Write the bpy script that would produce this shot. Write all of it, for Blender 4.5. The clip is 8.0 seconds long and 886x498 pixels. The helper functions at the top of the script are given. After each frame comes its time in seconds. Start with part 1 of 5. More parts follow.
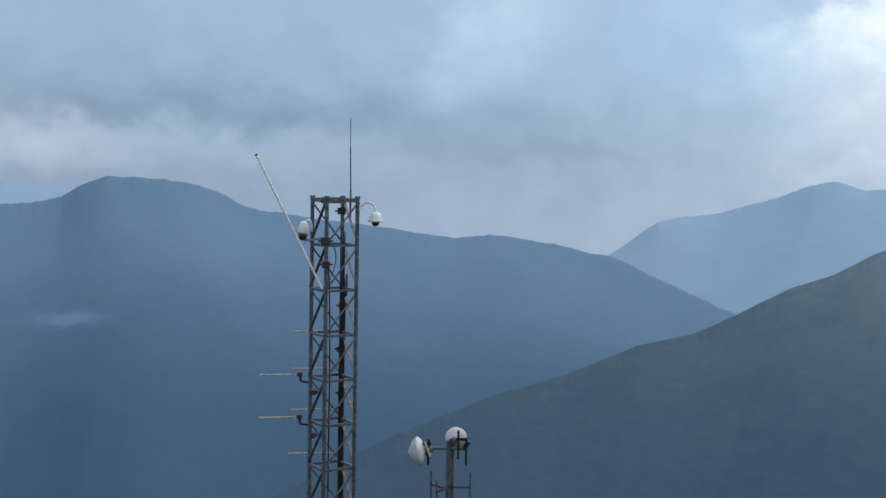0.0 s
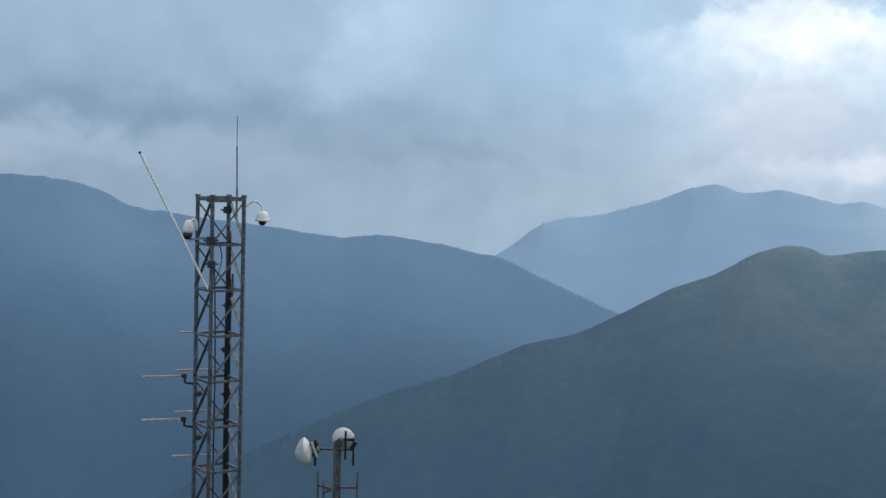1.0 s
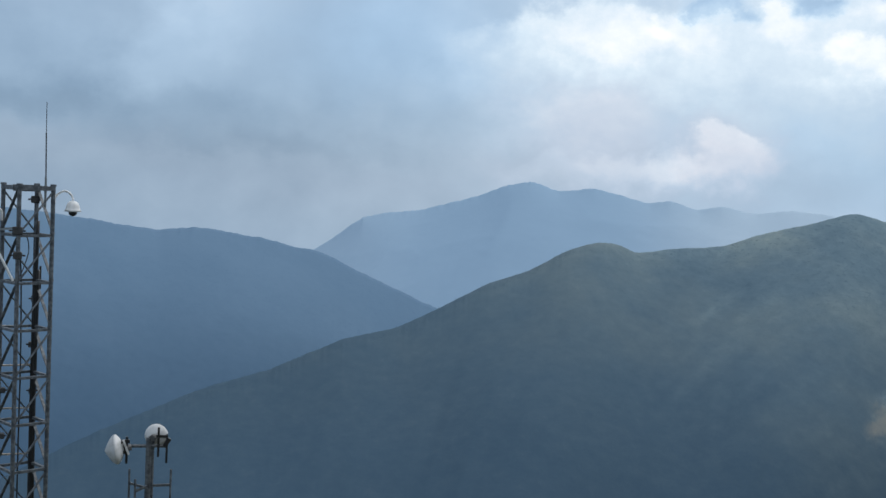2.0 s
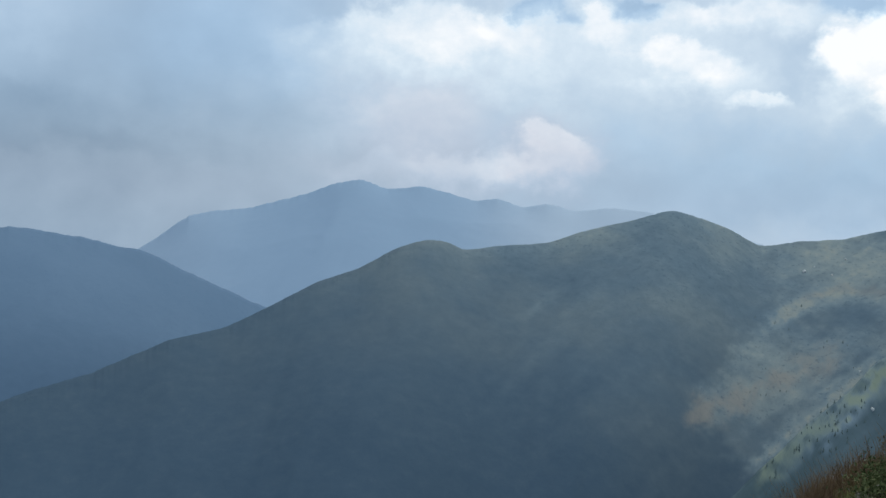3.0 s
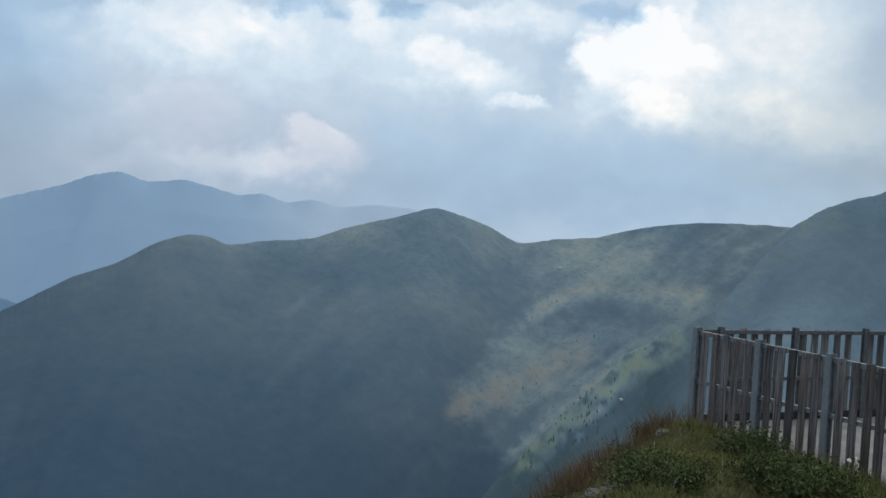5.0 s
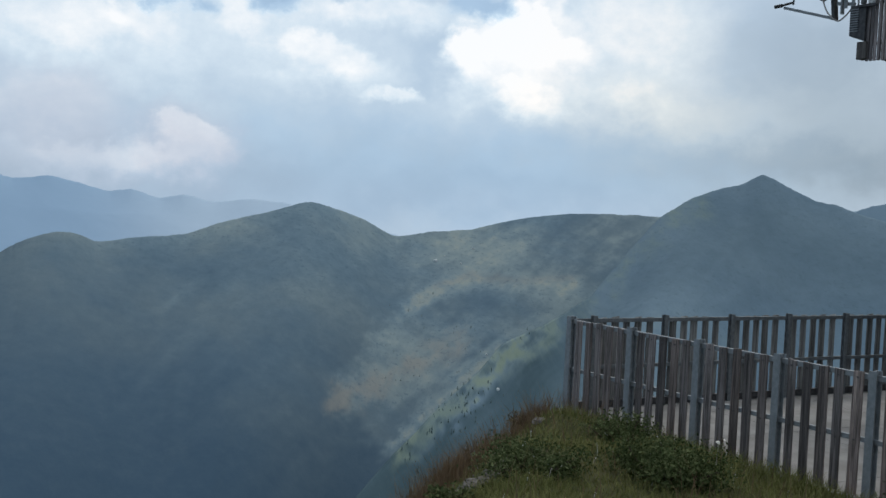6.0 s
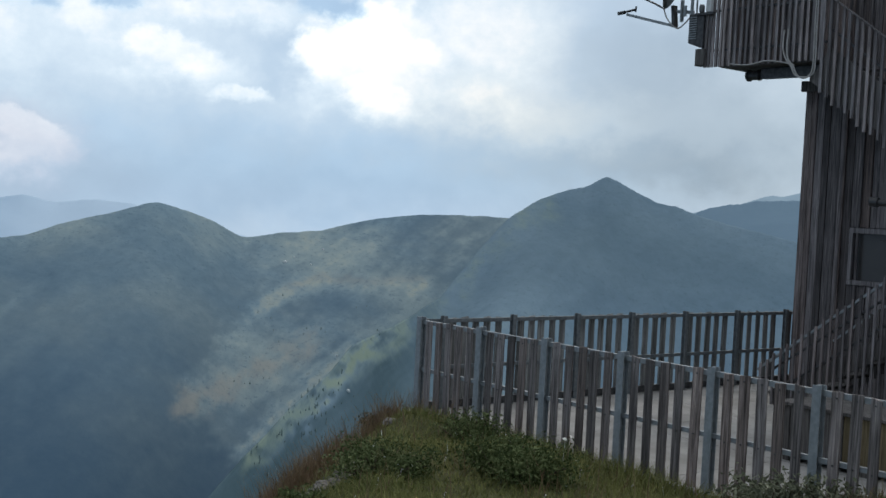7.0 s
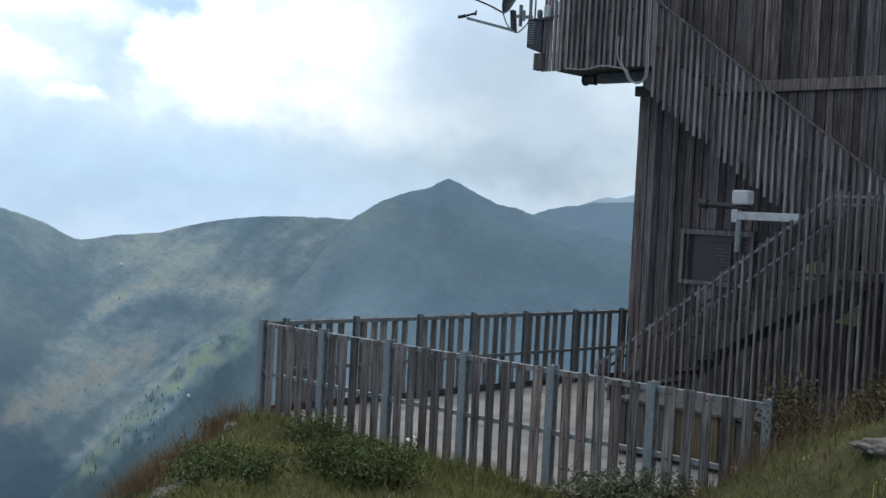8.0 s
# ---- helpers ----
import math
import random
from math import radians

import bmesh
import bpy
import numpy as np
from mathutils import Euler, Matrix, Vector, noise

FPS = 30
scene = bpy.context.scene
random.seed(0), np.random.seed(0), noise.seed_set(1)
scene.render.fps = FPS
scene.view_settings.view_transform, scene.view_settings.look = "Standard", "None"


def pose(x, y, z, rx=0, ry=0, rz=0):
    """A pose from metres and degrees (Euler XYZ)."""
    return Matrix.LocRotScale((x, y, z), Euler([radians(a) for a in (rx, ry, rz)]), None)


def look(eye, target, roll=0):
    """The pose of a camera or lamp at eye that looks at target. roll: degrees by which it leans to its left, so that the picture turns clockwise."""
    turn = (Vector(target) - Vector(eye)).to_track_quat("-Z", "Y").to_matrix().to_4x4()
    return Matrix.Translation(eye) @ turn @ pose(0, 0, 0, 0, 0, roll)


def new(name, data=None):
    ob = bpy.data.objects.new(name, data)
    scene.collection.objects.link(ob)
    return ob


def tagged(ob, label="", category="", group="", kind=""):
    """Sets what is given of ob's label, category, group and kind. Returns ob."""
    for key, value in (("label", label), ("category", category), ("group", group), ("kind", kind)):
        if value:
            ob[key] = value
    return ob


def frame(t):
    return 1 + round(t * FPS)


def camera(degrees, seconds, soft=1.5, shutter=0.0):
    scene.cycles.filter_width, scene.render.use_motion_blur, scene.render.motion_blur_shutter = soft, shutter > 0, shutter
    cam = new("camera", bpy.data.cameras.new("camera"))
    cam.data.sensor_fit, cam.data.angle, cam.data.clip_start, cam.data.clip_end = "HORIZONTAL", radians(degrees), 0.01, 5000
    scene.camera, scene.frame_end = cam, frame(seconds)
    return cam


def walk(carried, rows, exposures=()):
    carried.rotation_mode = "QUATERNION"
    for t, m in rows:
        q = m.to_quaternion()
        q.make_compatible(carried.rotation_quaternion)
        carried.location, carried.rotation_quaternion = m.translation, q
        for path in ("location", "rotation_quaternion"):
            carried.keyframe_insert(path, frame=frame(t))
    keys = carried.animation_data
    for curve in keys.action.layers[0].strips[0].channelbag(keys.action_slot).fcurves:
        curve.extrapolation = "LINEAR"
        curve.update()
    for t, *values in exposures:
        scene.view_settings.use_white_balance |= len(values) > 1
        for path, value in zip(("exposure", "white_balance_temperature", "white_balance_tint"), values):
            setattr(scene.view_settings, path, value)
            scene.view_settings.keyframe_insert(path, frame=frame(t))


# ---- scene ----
cam = camera(40.0, 8.0, soft=1.5)
EYE = 2.55  # the eye above the terrace deck, which lies at z = 0
# seconds, pitch, roll, yaw
TURN = [
    (0.0, -3.24, -1.02, 0.00), (0.5, -3.24, -1.12, -3.73), (1.0, -3.13, -1.48, -5.26), (1.5, -3.05, -2.26, -8.89),
    (2.0, -3.10, -2.53, -13.71), (2.2, -3.11, -2.69, -15.35), (3.3, -2.77, -2.75, -24.07), (3.5, -2.73, -3.11, -25.49),
    (4.0, -2.54, -3.46, -27.91), (4.2, -2.55, -3.62, -29.03), (5.3, -2.45, -3.30, -34.34), (5.5, -2.46, -3.20, -35.56),
    (6.0, -2.47, -2.90, -38.66), (6.5, -2.33, -3.06, -41.98), (7.0, -2.06, -3.05, -45.71), (7.5, -1.82, -3.17, -49.44),
    (8.0, -1.60, -3.02, -53.13),
]
walk(cam, [(t, pose(0, 0, EYE, 90 + p, r, y)) for t, p, r, y in TURN], exposures=[(0.0, 0.26), (1.5, 0.22), (2.2, 0.17), (3.5, 0.07), (4.2, 0.06), (5.5, 0.05), (6.5, 0.12), (7.0, 0.20), (7.5, 0.35), (8.0, 0.52)])


# ---- node helpers ----
class Graph:
    """Short ways to add nodes to a tree and link them."""

    def __init__(self, tree):
        self.t = tree
        tree.nodes.clear()

    def add(self, kind, operation=""):
        n = self.t.nodes.new(kind)
        if operation:
            n.operation = operation
        return n

    def put(self, socket, value):
        if isinstance(value, bpy.types.NodeSocket):
            self.t.links.new(value, socket)
        elif isinstance(value, (tuple, list)) and len(value) == 3 and socket.type == "RGBA":
            socket.default_value = (*value, 1)
        else:
            socket.default_value = value

    def m(self, op, a, b=0.0, c=0.0):
        n = self.add("ShaderNodeMath", operation=op)
        for s, v in zip(n.inputs, (a, b, c)):
            self.put(s, v)
        return n.outputs[0]

    def ramp(self, x, lo, hi, a=0.0, b=1.0):
        n = self.add("ShaderNodeMapRange")
        n.interpolation_type = "SMOOTHSTEP"
        for s, v in zip(n.inputs, (x, lo, hi, a, b)):
            self.put(s, v)
        return n.outputs[0]

    def mix(self, f, a, b, how="MIX"):
        n = self.add("ShaderNodeMix")
        n.data_type, n.blend_type = "RGBA", how
        n.clamp_factor = True
        self.put(n.inputs[0], f), self.put(n.inputs[6], a), self.put(n.inputs[7], b)
        return n.outputs[2]

    def noise(self, vec, scale, detail=4.0, rough=0.55, distort=0.0):
        n = self.add("ShaderNodeTexNoise")
        if vec is not None:
            self.put(n.inputs["Vector"], vec)
        n.inputs["Scale"].default_value, n.inputs["Detail"].default_value = scale, detail
        n.inputs["Roughness"].default_value, n.inputs["Distortion"].default_value = rough, distort
        return n.outputs[0]

    def xyz(self, x, y, z):
        n = self.add("ShaderNodeCombineXYZ")
        for s, v in zip(n.inputs, (x, y, z)):
            self.put(s, v)
        return n.outputs[0]


# ---- world: a broken cloud sky ----
world = bpy.data.worlds.new("sky")
scene.world = world
world.use_nodes = True
g = Graph(world.node_tree)
sep = g.add("ShaderNodeSeparateXYZ")
g.t.links.new(g.add("ShaderNodeTexCoord").outputs["Generated"], sep.inputs[0])
sx, sy, sz = sep.outputs
azim = g.m("MULTIPLY", g.m("ARCTAN2", sx, sy), 57.2958)
elev = g.m("MULTIPLY", g.m("ARCSINE", sz), 57.2958)
flat = g.xyz(azim, g.m("MULTIPLY", elev, 1.2), 0.0)
puff = g.noise(flat, 0.34, 7.0, 0.56)          # billows
soft_n = g.noise(flat, 0.085, 3.0, 0.5)        # wide drifts
warp = g.noise(g.xyz(azim, g.m("MULTIPLY", elev, 1.2), 7.0), 0.40, 7.0, 0.56)
az_w = g.m("ADD", azim, g.m("MULTIPLY", g.m("SUBTRACT", puff, 0.5), 4.6))
el_w = g.m("ADD", elev, g.m("MULTIPLY", g.m("SUBTRACT", warp, 0.5), 3.6))


def bank(az, el, wide, high, edge, under):
    """A mass of cloud round a direction, ragged by the billows: 1 inside, 0 outside. Its upper edge is as soft as edge says, its base as under says."""
    dx = g.m("DIVIDE", g.m("SUBTRACT", az_w, az), wide)
    dy = g.m("DIVIDE", g.m("SUBTRACT", el_w, el), high)
    r = g.m("SQRT", g.m("ADD", g.m("MULTIPLY", dx, dx), g.m("MULTIPLY", dy, dy)))
    if under == edge:
        return g.ramp(r, 1.0 + 0.85 * edge, 0.95 - 0.75 * edge)
    soft = g.ramp(dy, 0.5, -0.7, edge, under)
    return g.ramp(r, g.m("MULTIPLY_ADD", soft, 0.85, 1.0), g.m("MULTIPLY_ADD", soft, -0.75, 0.95))


def banks(rows):
    """The sum of several masses, each with its brightness, darker or lighter than the veil."""
    out = None
    for az, el, wide, high, amount, edge, *under in rows:
        b = g.m("MULTIPLY", bank(az, el, wide, high, edge, under[0] if under else edge), amount)
        out = b if out is None else g.m("ADD", out, b)
    return out


SUN_AZ, SUN_EL = 62.0, 48.0
sky = g.add("ShaderNodeTexSky")
sky.sky_type, sky.sun_disc, sky.altitude, sky.dust_density = "NISHITA", False, 2000.0, 2.5
sky.sun_elevation, sky.sun_rotation = radians(SUN_EL), radians(SUN_AZ)
# brightness of the veil of haze and cloud: it grows towards the sun's side, and dims to the horizon
side = g.ramp(azim, -16.0, 44.0)
light = g.m("ADD", g.m("ADD", 0.325, g.m("MULTIPLY", side, 0.225)), g.m("MULTIPLY", g.ramp(elev, 1.0, 7.0), 0.08))
light = g.m("ADD", light, g.m("MULTIPLY", g.ramp(elev, 11.0, 45.0), 0.26))   # an overcast sky is brightest overhead
light = g.m("ADD", light, g.m("MULTIPLY", g.m("SUBTRACT", soft_n, 0.5), 0.13))
light = g.m("ADD", light, g.m("MULTIPLY", g.m("SUBTRACT", puff, 0.5), 0.12))
light = g.m("ADD", light, banks([
    # grey stratus and its dark underside
    (-17, 3.6, 8, 1.2, -0.05, 1.4), (-6, 3.0, 9, 0.9, -0.07, 1.1), (3.5, 1.5, 6.5, 0.45, -0.04, 1.5), (-8, 5.2, 4, 1.4, -0.03, 1.2),
    # pale drifts
    (-17, 6.8, 6, 2.0, -0.02, 1.2), (28, 6.0, 15, 5.0, 0.05, 1.2), (3.2, 7.9, 2.2, 1.6, 0.09, 1.1), (1.6, 6.3, 2.0, 1.4, 0.06, 1.2), (0.0, 4.3, 1.7, 1.4, 0.06, 1.2),
    (-20, 1.5, 4.0, 1.1, 0.13, 1.0), (-11, 1.6, 5, 0.6, 0.05, 1.2),
    # the long cumulus bank, crisp along its top
    (20.0, 6.6, 4.6, 2.0, 0.17, 0.25, 1.2), (19.5, 7.2, 3.4, 1.1, 0.10, 0.3, 1.0), (27.5, 6.9, 6.0, 1.9, 0.16, 0.3, 1.2), (24.6, 7.6, 1.6, 0.8, 0.10, 0.3, 0.9),
    (28.6, 7.7, 1.4, 0.8, 0.12, 0.3, 0.9), (32.5, 6.1, 1.8, 1.1, 0.17, 0.3, 1.0), (34.3, 5.4, 1.6, 0.8, 0.12, 0.5, 1.0), (36.4, 4.65, 1.3, 0.42, 0.20, 0.35, 0.8),
    (35.8, 8.5, 2.8, 0.9, 0.19, 0.5, 0.9), (32.6, 8.6, 1.6, 0.6, 0.12, 0.4, 0.9),
    # low lit puffs
    (26.9, 2.2, 1.6, 1.3, 0.15, 0.2, 1.1), (22.8, 1.0, 4.2, 0.7, 0.11, 0.5, 1.1), (20.0, 3.2, 3.2, 1.1, 0.08, 0.5, 1.1), (24.2, 1.3, 1.3, 0.7, 0.07, 0.3, 1.0),
    # the brightest heap and its glow
    (41.6, 6.6, 3.0, 2.2, 0.27, 0.18, 0.6), (42.3, 8.2, 2.1, 1.5, 0.16, 0.2, 0.8), (39.6, 6.6, 1.2, 1.0, 0.10, 0.2, 0.6), (42.3, 4.6, 1.5, 1.0, 0.16, 0.4, 0.6),
    (47.0, 8.0, 3.6, 2.4, 0.22, 0.8), (46.5, 4.8, 2.8, 0.8, 0.12, 0.7, 1.0), (52.5, 4.6, 6.0, 1.0, 0.07, 1.0),
    # dim bands below it
    (50, 2.5, 8.0, 0.7, -0.07, 1.5), (36.5, 2.8, 5.0, 0.8, -0.04, 1.1), (54.5, 7.4, 3.4, 2.4, -0.15, 1.0), (60, 6.0, 5.0, 3.0, -0.08, 1.1), (58, 1.6, 8, 1.2, -0.10, 1.1), (57.5, 4.0, 4.5, 1.6, -0.13, 1.1),
    (38, 0.5, 12, 1.3, -0.09, 1.2),
    # openings
    (9, 3.0, 7, 5.0, -0.035, 1.3), (11.5, 7.2, 3.8, 2.8, -0.01, 1.2), (39.9, 9.0, 1.2, 0.6, -0.12, 0.5), (26.2, 8.6, 1.1, 0.5, -0.15, 0.4), (30.5, 8.8, 1.0, 0.5, -0.15, 0.4), (37.7, 6.3, 0.9, 1.3, -0.08, 0.8)]))
crisp = g.noise(flat, 1.1, 6.0, 0.6)
light = g.m("ADD", light, g.m("MULTIPLY", g.m("MULTIPLY", g.m("SUBTRACT", crisp, 0.5), 0.22), g.ramp(light, 0.45, 0.85)))
tone = g.add("ShaderNodeValToRGB")
tone.color_ramp.interpolation = "LINEAR"
for k, (at_, col) in enumerate(((0.16, (0.125, 0.195, 0.29)), (0.30, (0.224, 0.325, 0.455)), (0.55, (0.44, 0.575, 0.73)), (0.80, (0.70, 0.815, 0.915)), (1.0, (1.02, 1.03, 1.04)))):
    stop = tone.color_ramp.elements[k] if k < 2 else tone.color_ramp.elements.new(at_)
    stop.position, stop.color = at_, (*col, 1)
g.put(tone.inputs[0], light)
veil = tone.outputs[0]
# warmer low cloud, greyer cloud towards the sun, bluer openings
pink = banks([(-20, 1.6, 4.5, 1.4, 0.8, 1.2), (20.5, 3.4, 3.4, 1.3, 0.8, 1.0), (22.5, 1.2, 5.5, 1.2, 0.9, 1.1), (27.0, 2.2, 1.9, 1.6, 1.0, 0.6), (-8, 1.0, 9, 0.8, 0.3, 1.2), (10, 0.2, 10, 1.6, 0.2, 1.4)])
veil = g.mix(g.m("MULTIPLY", pink, 0.75), veil, g.mix(1.0, veil, (1.16, 0.99, 0.945), "MULTIPLY"))
grey = banks([(55, 5.5, 8, 5.0, 0.8, 1.2), (48.5, 4.5, 5, 1.2, 0.5, 1.2), (70, 6.0, 10, 8.0, 0.8, 1.2)])
veil = g.mix(g.m("MULTIPLY", grey, 0.9), veil, g.mix(1.0, veil, (1.10, 1.0, 0.90), "MULTIPLY"))
hole = banks([(-2, 4.0, 13, 3.4, 0.4, 1.2), (11.0, 7.2, 3.8, 2.8, 0.8, 1.2), (39.9, 9.0, 1.3, 0.7, 0.8, 0.6), (26.2, 8.6, 1.2, 0.6, 0.8, 0.6), (30.5, 8.8, 1.1, 0.6, 0.8, 0.6), (36, 0.6, 14, 1.9, 0.9, 1.2), (48, 0.6, 10, 1.6, 0.5, 1.2)])
veil = g.mix(g.m("MULTIPLY", hole, 0.5), veil, g.mix(1.0, veil, (0.84, 1.01, 1.13), "MULTIPLY"))
grey_of = g.add("ShaderNodeRGBToBW")
g.put(grey_of.inputs[0], veil)
veil = g.mix(g.m("MULTIPLY", g.ramp(elev, 11.0, 32.0), 0.5), veil, grey_of.outputs[0])   # thick grey-white cloud overhead
clear = g.add("ShaderNodeBackground")
g.put(clear.inputs[0], sky.outputs[0]), g.put(clear.inputs[1], 0.08)
cloud = g.add("ShaderNodeBackground")
g.put(cloud.inputs[0], veil), g.put(cloud.inputs[1], 0.95)
both = g.add("ShaderNodeMixShader")
g.put(both.inputs[0], 0.9)
g.t.links.new(clear.outputs[0], both.inputs[1])
g.t.links.new(cloud.outputs[0], both.inputs[2])
g.t.links.new(both.outputs[0], g.add("ShaderNodeOutputWorld").inputs[0])

lamp = bpy.data.lights.new("sun", "SUN")
lamp.energy, lamp.angle, lamp.color = 0.8, radians(12), (1.0, 0.95, 0.88)
sun = new("sun", lamp)
a, e = radians(SUN_AZ), radians(SUN_EL)
sun.matrix_world = look((30 * math.sin(a) * math.cos(e), 30 * math.cos(a) * math.cos(e), 30 * math.sin(e) + 20), (0, 0, 20))


# ---- materials ----
def material(name, paint, rough=0.8, metal=0.0, bump=None, strength=0.3, dist=0.02, spec=0.5):
    """paint(g, coords) gives a colour socket or a plain colour; bump(g, coords) a height socket."""
    m = bpy.data.materials.new(name)
    m.use_nodes = True
    g = Graph(m.node_tree)
    bsdf = g.add("ShaderNodeBsdfPrincipled")
    out = g.add("ShaderNodeOutputMaterial")
    g.t.links.new(bsdf.outputs[0], out.inputs[0])
    tc = g.add("ShaderNodeTexCoord").outputs["Object"]
    g.put(bsdf.inputs["Base Color"], paint(g, tc) if callable(paint) else paint)
    g.put(bsdf.inputs["Roughness"], rough(g, tc) if callable(rough) else rough)
    bsdf.inputs["Metallic"].default_value = metal
    bsdf.inputs["Specular IOR Level"].default_value = spec
    if bump:
        b = g.add("ShaderNodeBump")
        b.inputs["Strength"].default_value, b.inputs["Distance"].default_value = strength, dist
        g.put(b.inputs["Height"], bump(g, tc))
        g.t.links.new(b.outputs[0], bsdf.inputs["Normal"])
    return m


def stretch(g, tc, x, y, z):
    n = g.add("ShaderNodeVectorMath", operation="MULTIPLY")
    g.put(n.inputs[0], tc)
    n.inputs[1].default_value = (x, y, z)
    return n.outputs[0]


def by_object(g):
    return g.add("ShaderNodeObjectInfo").outputs["Random"]


def wood(name, dark, pale, vary=0.5, brown=0.0):
    """Weathered timber with its grain along z, each piece of its own tone."""

    def paint(g, tc):
        shift = g.add("ShaderNodeVectorMath", operation="ADD")
        rnd = by_object(g)
        g.put(shift.inputs[0], tc), g.put(shift.inputs[1], g.xyz(g.m("MULTIPLY", rnd, 37.0), g.m("MULTIPLY", rnd, 11.0), g.m("MULTIPLY", rnd, 23.0)))
        v = shift.outputs[0]
        grain = g.noise(stretch(g, v, 60, 60, 2.2), 1.0, 6.0, 0.65)
        stain = g.noise(stretch(g, v, 6, 6, 1.3), 1.0, 4.0, 0.6)
        c = g.mix(g.ramp(grain, 0.3, 0.72), dark, pale)
        c = g.mix(g.m("MULTIPLY", g.ramp(stain, 0.45, 0.75), 0.55), c, tuple(0.55 * k for k in dark))
        streak = g.noise(stretch(g, v, 24, 24, 0.55), 1.0, 5.0, 0.7)
        c = g.mix(g.ramp(streak, 0.52, 0.70), c, g.mix(1.0, c, (1.75, 1.72, 1.68), "MULTIPLY"))   # bleached streaks
        c = g.mix(g.ramp(streak, 0.46, 0.34), c, g.mix(1.0, c, (0.45, 0.43, 0.42), "MULTIPLY"))   # damp dark ones
        if brown:   # some pieces keep more of their old brown
            c = g.mix(g.m("MULTIPLY", g.ramp(g.m("FRACT", g.m("MULTIPLY", rnd, 7.31)), 0.45, 0.95), brown), c, g.mix(1.0, c, (1.45, 0.95, 0.66), "MULTIPLY"))
        tone = g.m("ADD", 1.0 - vary / 2, g.m("MULTIPLY", rnd, vary))
        n = g.add("ShaderNodeVectorMath", operation="SCALE")
        g.put(n.inputs[0], c), g.put(n.inputs["Scale"], tone)
        return n.outputs[0]

    return material(name, paint, 0.85, bump=lambda g, tc: g.noise(stretch(g, tc, 70, 70, 2.5), 1.0, 5.0, 0.6), strength=0.5, dist=0.004, spec=0.25)


FENCE_WOOD = wood("fence wood", (0.063, 0.056, 0.054), (0.248, 0.224, 0.218), 0.95, 0.22)
SLAT_WOOD = wood("slat wood", (0.108, 0.100, 0.102), (0.292, 0.272, 0.277), 0.7, 0.12)
# darker copy of the slat wood: the lower flight's shade put into its colour
SHADED_SLAT = wood("shaded slat wood", (0.082, 0.075, 0.077), (0.222, 0.205, 0.208), 0.7, 0.15)
RIM_WOOD = wood("paler rim wood", (0.105, 0.107, 0.104), (0.270, 0.273, 0.266), 0.5)
CLAD_WOOD = wood("cladding wood", (0.052, 0.047, 0.049), (0.184, 0.166, 0.166), 0.9, 0.30)
BIN_WOOD = wood("yellow-brown wood", (0.090, 0.070, 0.038), (0.215, 0.175, 0.105), 0.6)
BEAM_WOOD = wood("beam wood", (0.060, 0.056, 0.054), (0.145, 0.136, 0.131), 0.3)


def zinc(name, lo, hi, rough=0.55, metal=0.35):
    return material(name, lambda g, tc: g.mix(g.ramp(g.noise(tc, 14.0, 5.0, 0.6), 0.35, 0.68), lo, hi), rough, metal,
                    bump=lambda g, tc: g.noise(tc, 60.0, 3.0), strength=0.08, dist=0.002)


ZINC = zinc("galvanised steel", (0.19, 0.212, 0.225), (0.255, 0.28, 0.295), 0.6, 0.15)
# darker copy of ZINC: the rim's backlit shade put into its colour
RIM_ZINC = zinc("backlit rim steel", (0.112, 0.126, 0.134), (0.172, 0.190, 0.198), 0.65, 0.15)
DARK_ZINC = zinc("dull mast steel", (0.072, 0.081, 0.092), (0.178, 0.196, 0.214))
DARK_STEEL = zinc("dark steel", (0.03, 0.03, 0.032), (0.07, 0.07, 0.072), 0.5, 0.3)
RUSTY = zinc("rusty aluminium", (0.36, 0.31, 0.25), (0.58, 0.53, 0.47), 0.6, 0.3)
PALE = material("weathered white paint", lambda g, tc: g.mix(g.ramp(g.noise(tc, 11.0, 5.0), 0.4, 0.7), (0.52, 0.53, 0.53), (0.40, 0.41, 0.41)), 0.5)
WHITE = material("white enamel", lambda g, tc: g.mix(g.ramp(g.noise(tc, 9.0, 5.0), 0.4, 0.7), (0.80, 0.81, 0.82), (0.66, 0.67, 0.67)), 0.35)
BLACK = material("black plastic", lambda g, tc: g.mix(g.noise(tc, 30.0), (0.012, 0.012, 0.014), (0.03, 0.03, 0.032)), 0.35)
GREY_DISH = material("grey dish enamel", lambda g, tc: g.mix(g.ramp(g.noise(tc, 7.0, 5.0), 0.4, 0.7), (0.080, 0.084, 0.088), (0.128, 0.132, 0.136)), 0.5)
YELLOW = material("faded yellow paint", lambda g, tc: g.mix(g.ramp(g.noise(tc, 12.0, 5.0), 0.4, 0.7), (0.40, 0.39, 0.20), (0.28, 0.27, 0.15)), 0.6)
CABLE = material("grey cable", lambda g, tc: g.mix(g.noise(tc, 20.0), (0.256, 0.240, 0.224), (0.416, 0.400, 0.384)), 0.5)
GLASS_DARK = material("dark window glass", lambda g, tc: g.mix(g.noise(tc, 3.0), (0.028, 0.026, 0.025), (0.055, 0.050, 0.048)), 0.35)
CONCRETE = material("terrace concrete", lambda g, tc: g.mix(g.ramp(g.noise(tc, 1.3, 7.0, 0.65), 0.35, 0.7), (0.200, 0.193, 0.182), (0.315, 0.306, 0.292)), 0.9,
                    bump=lambda g, tc: g.noise(tc, 40.0, 5.0), strength=0.3, dist=0.004)
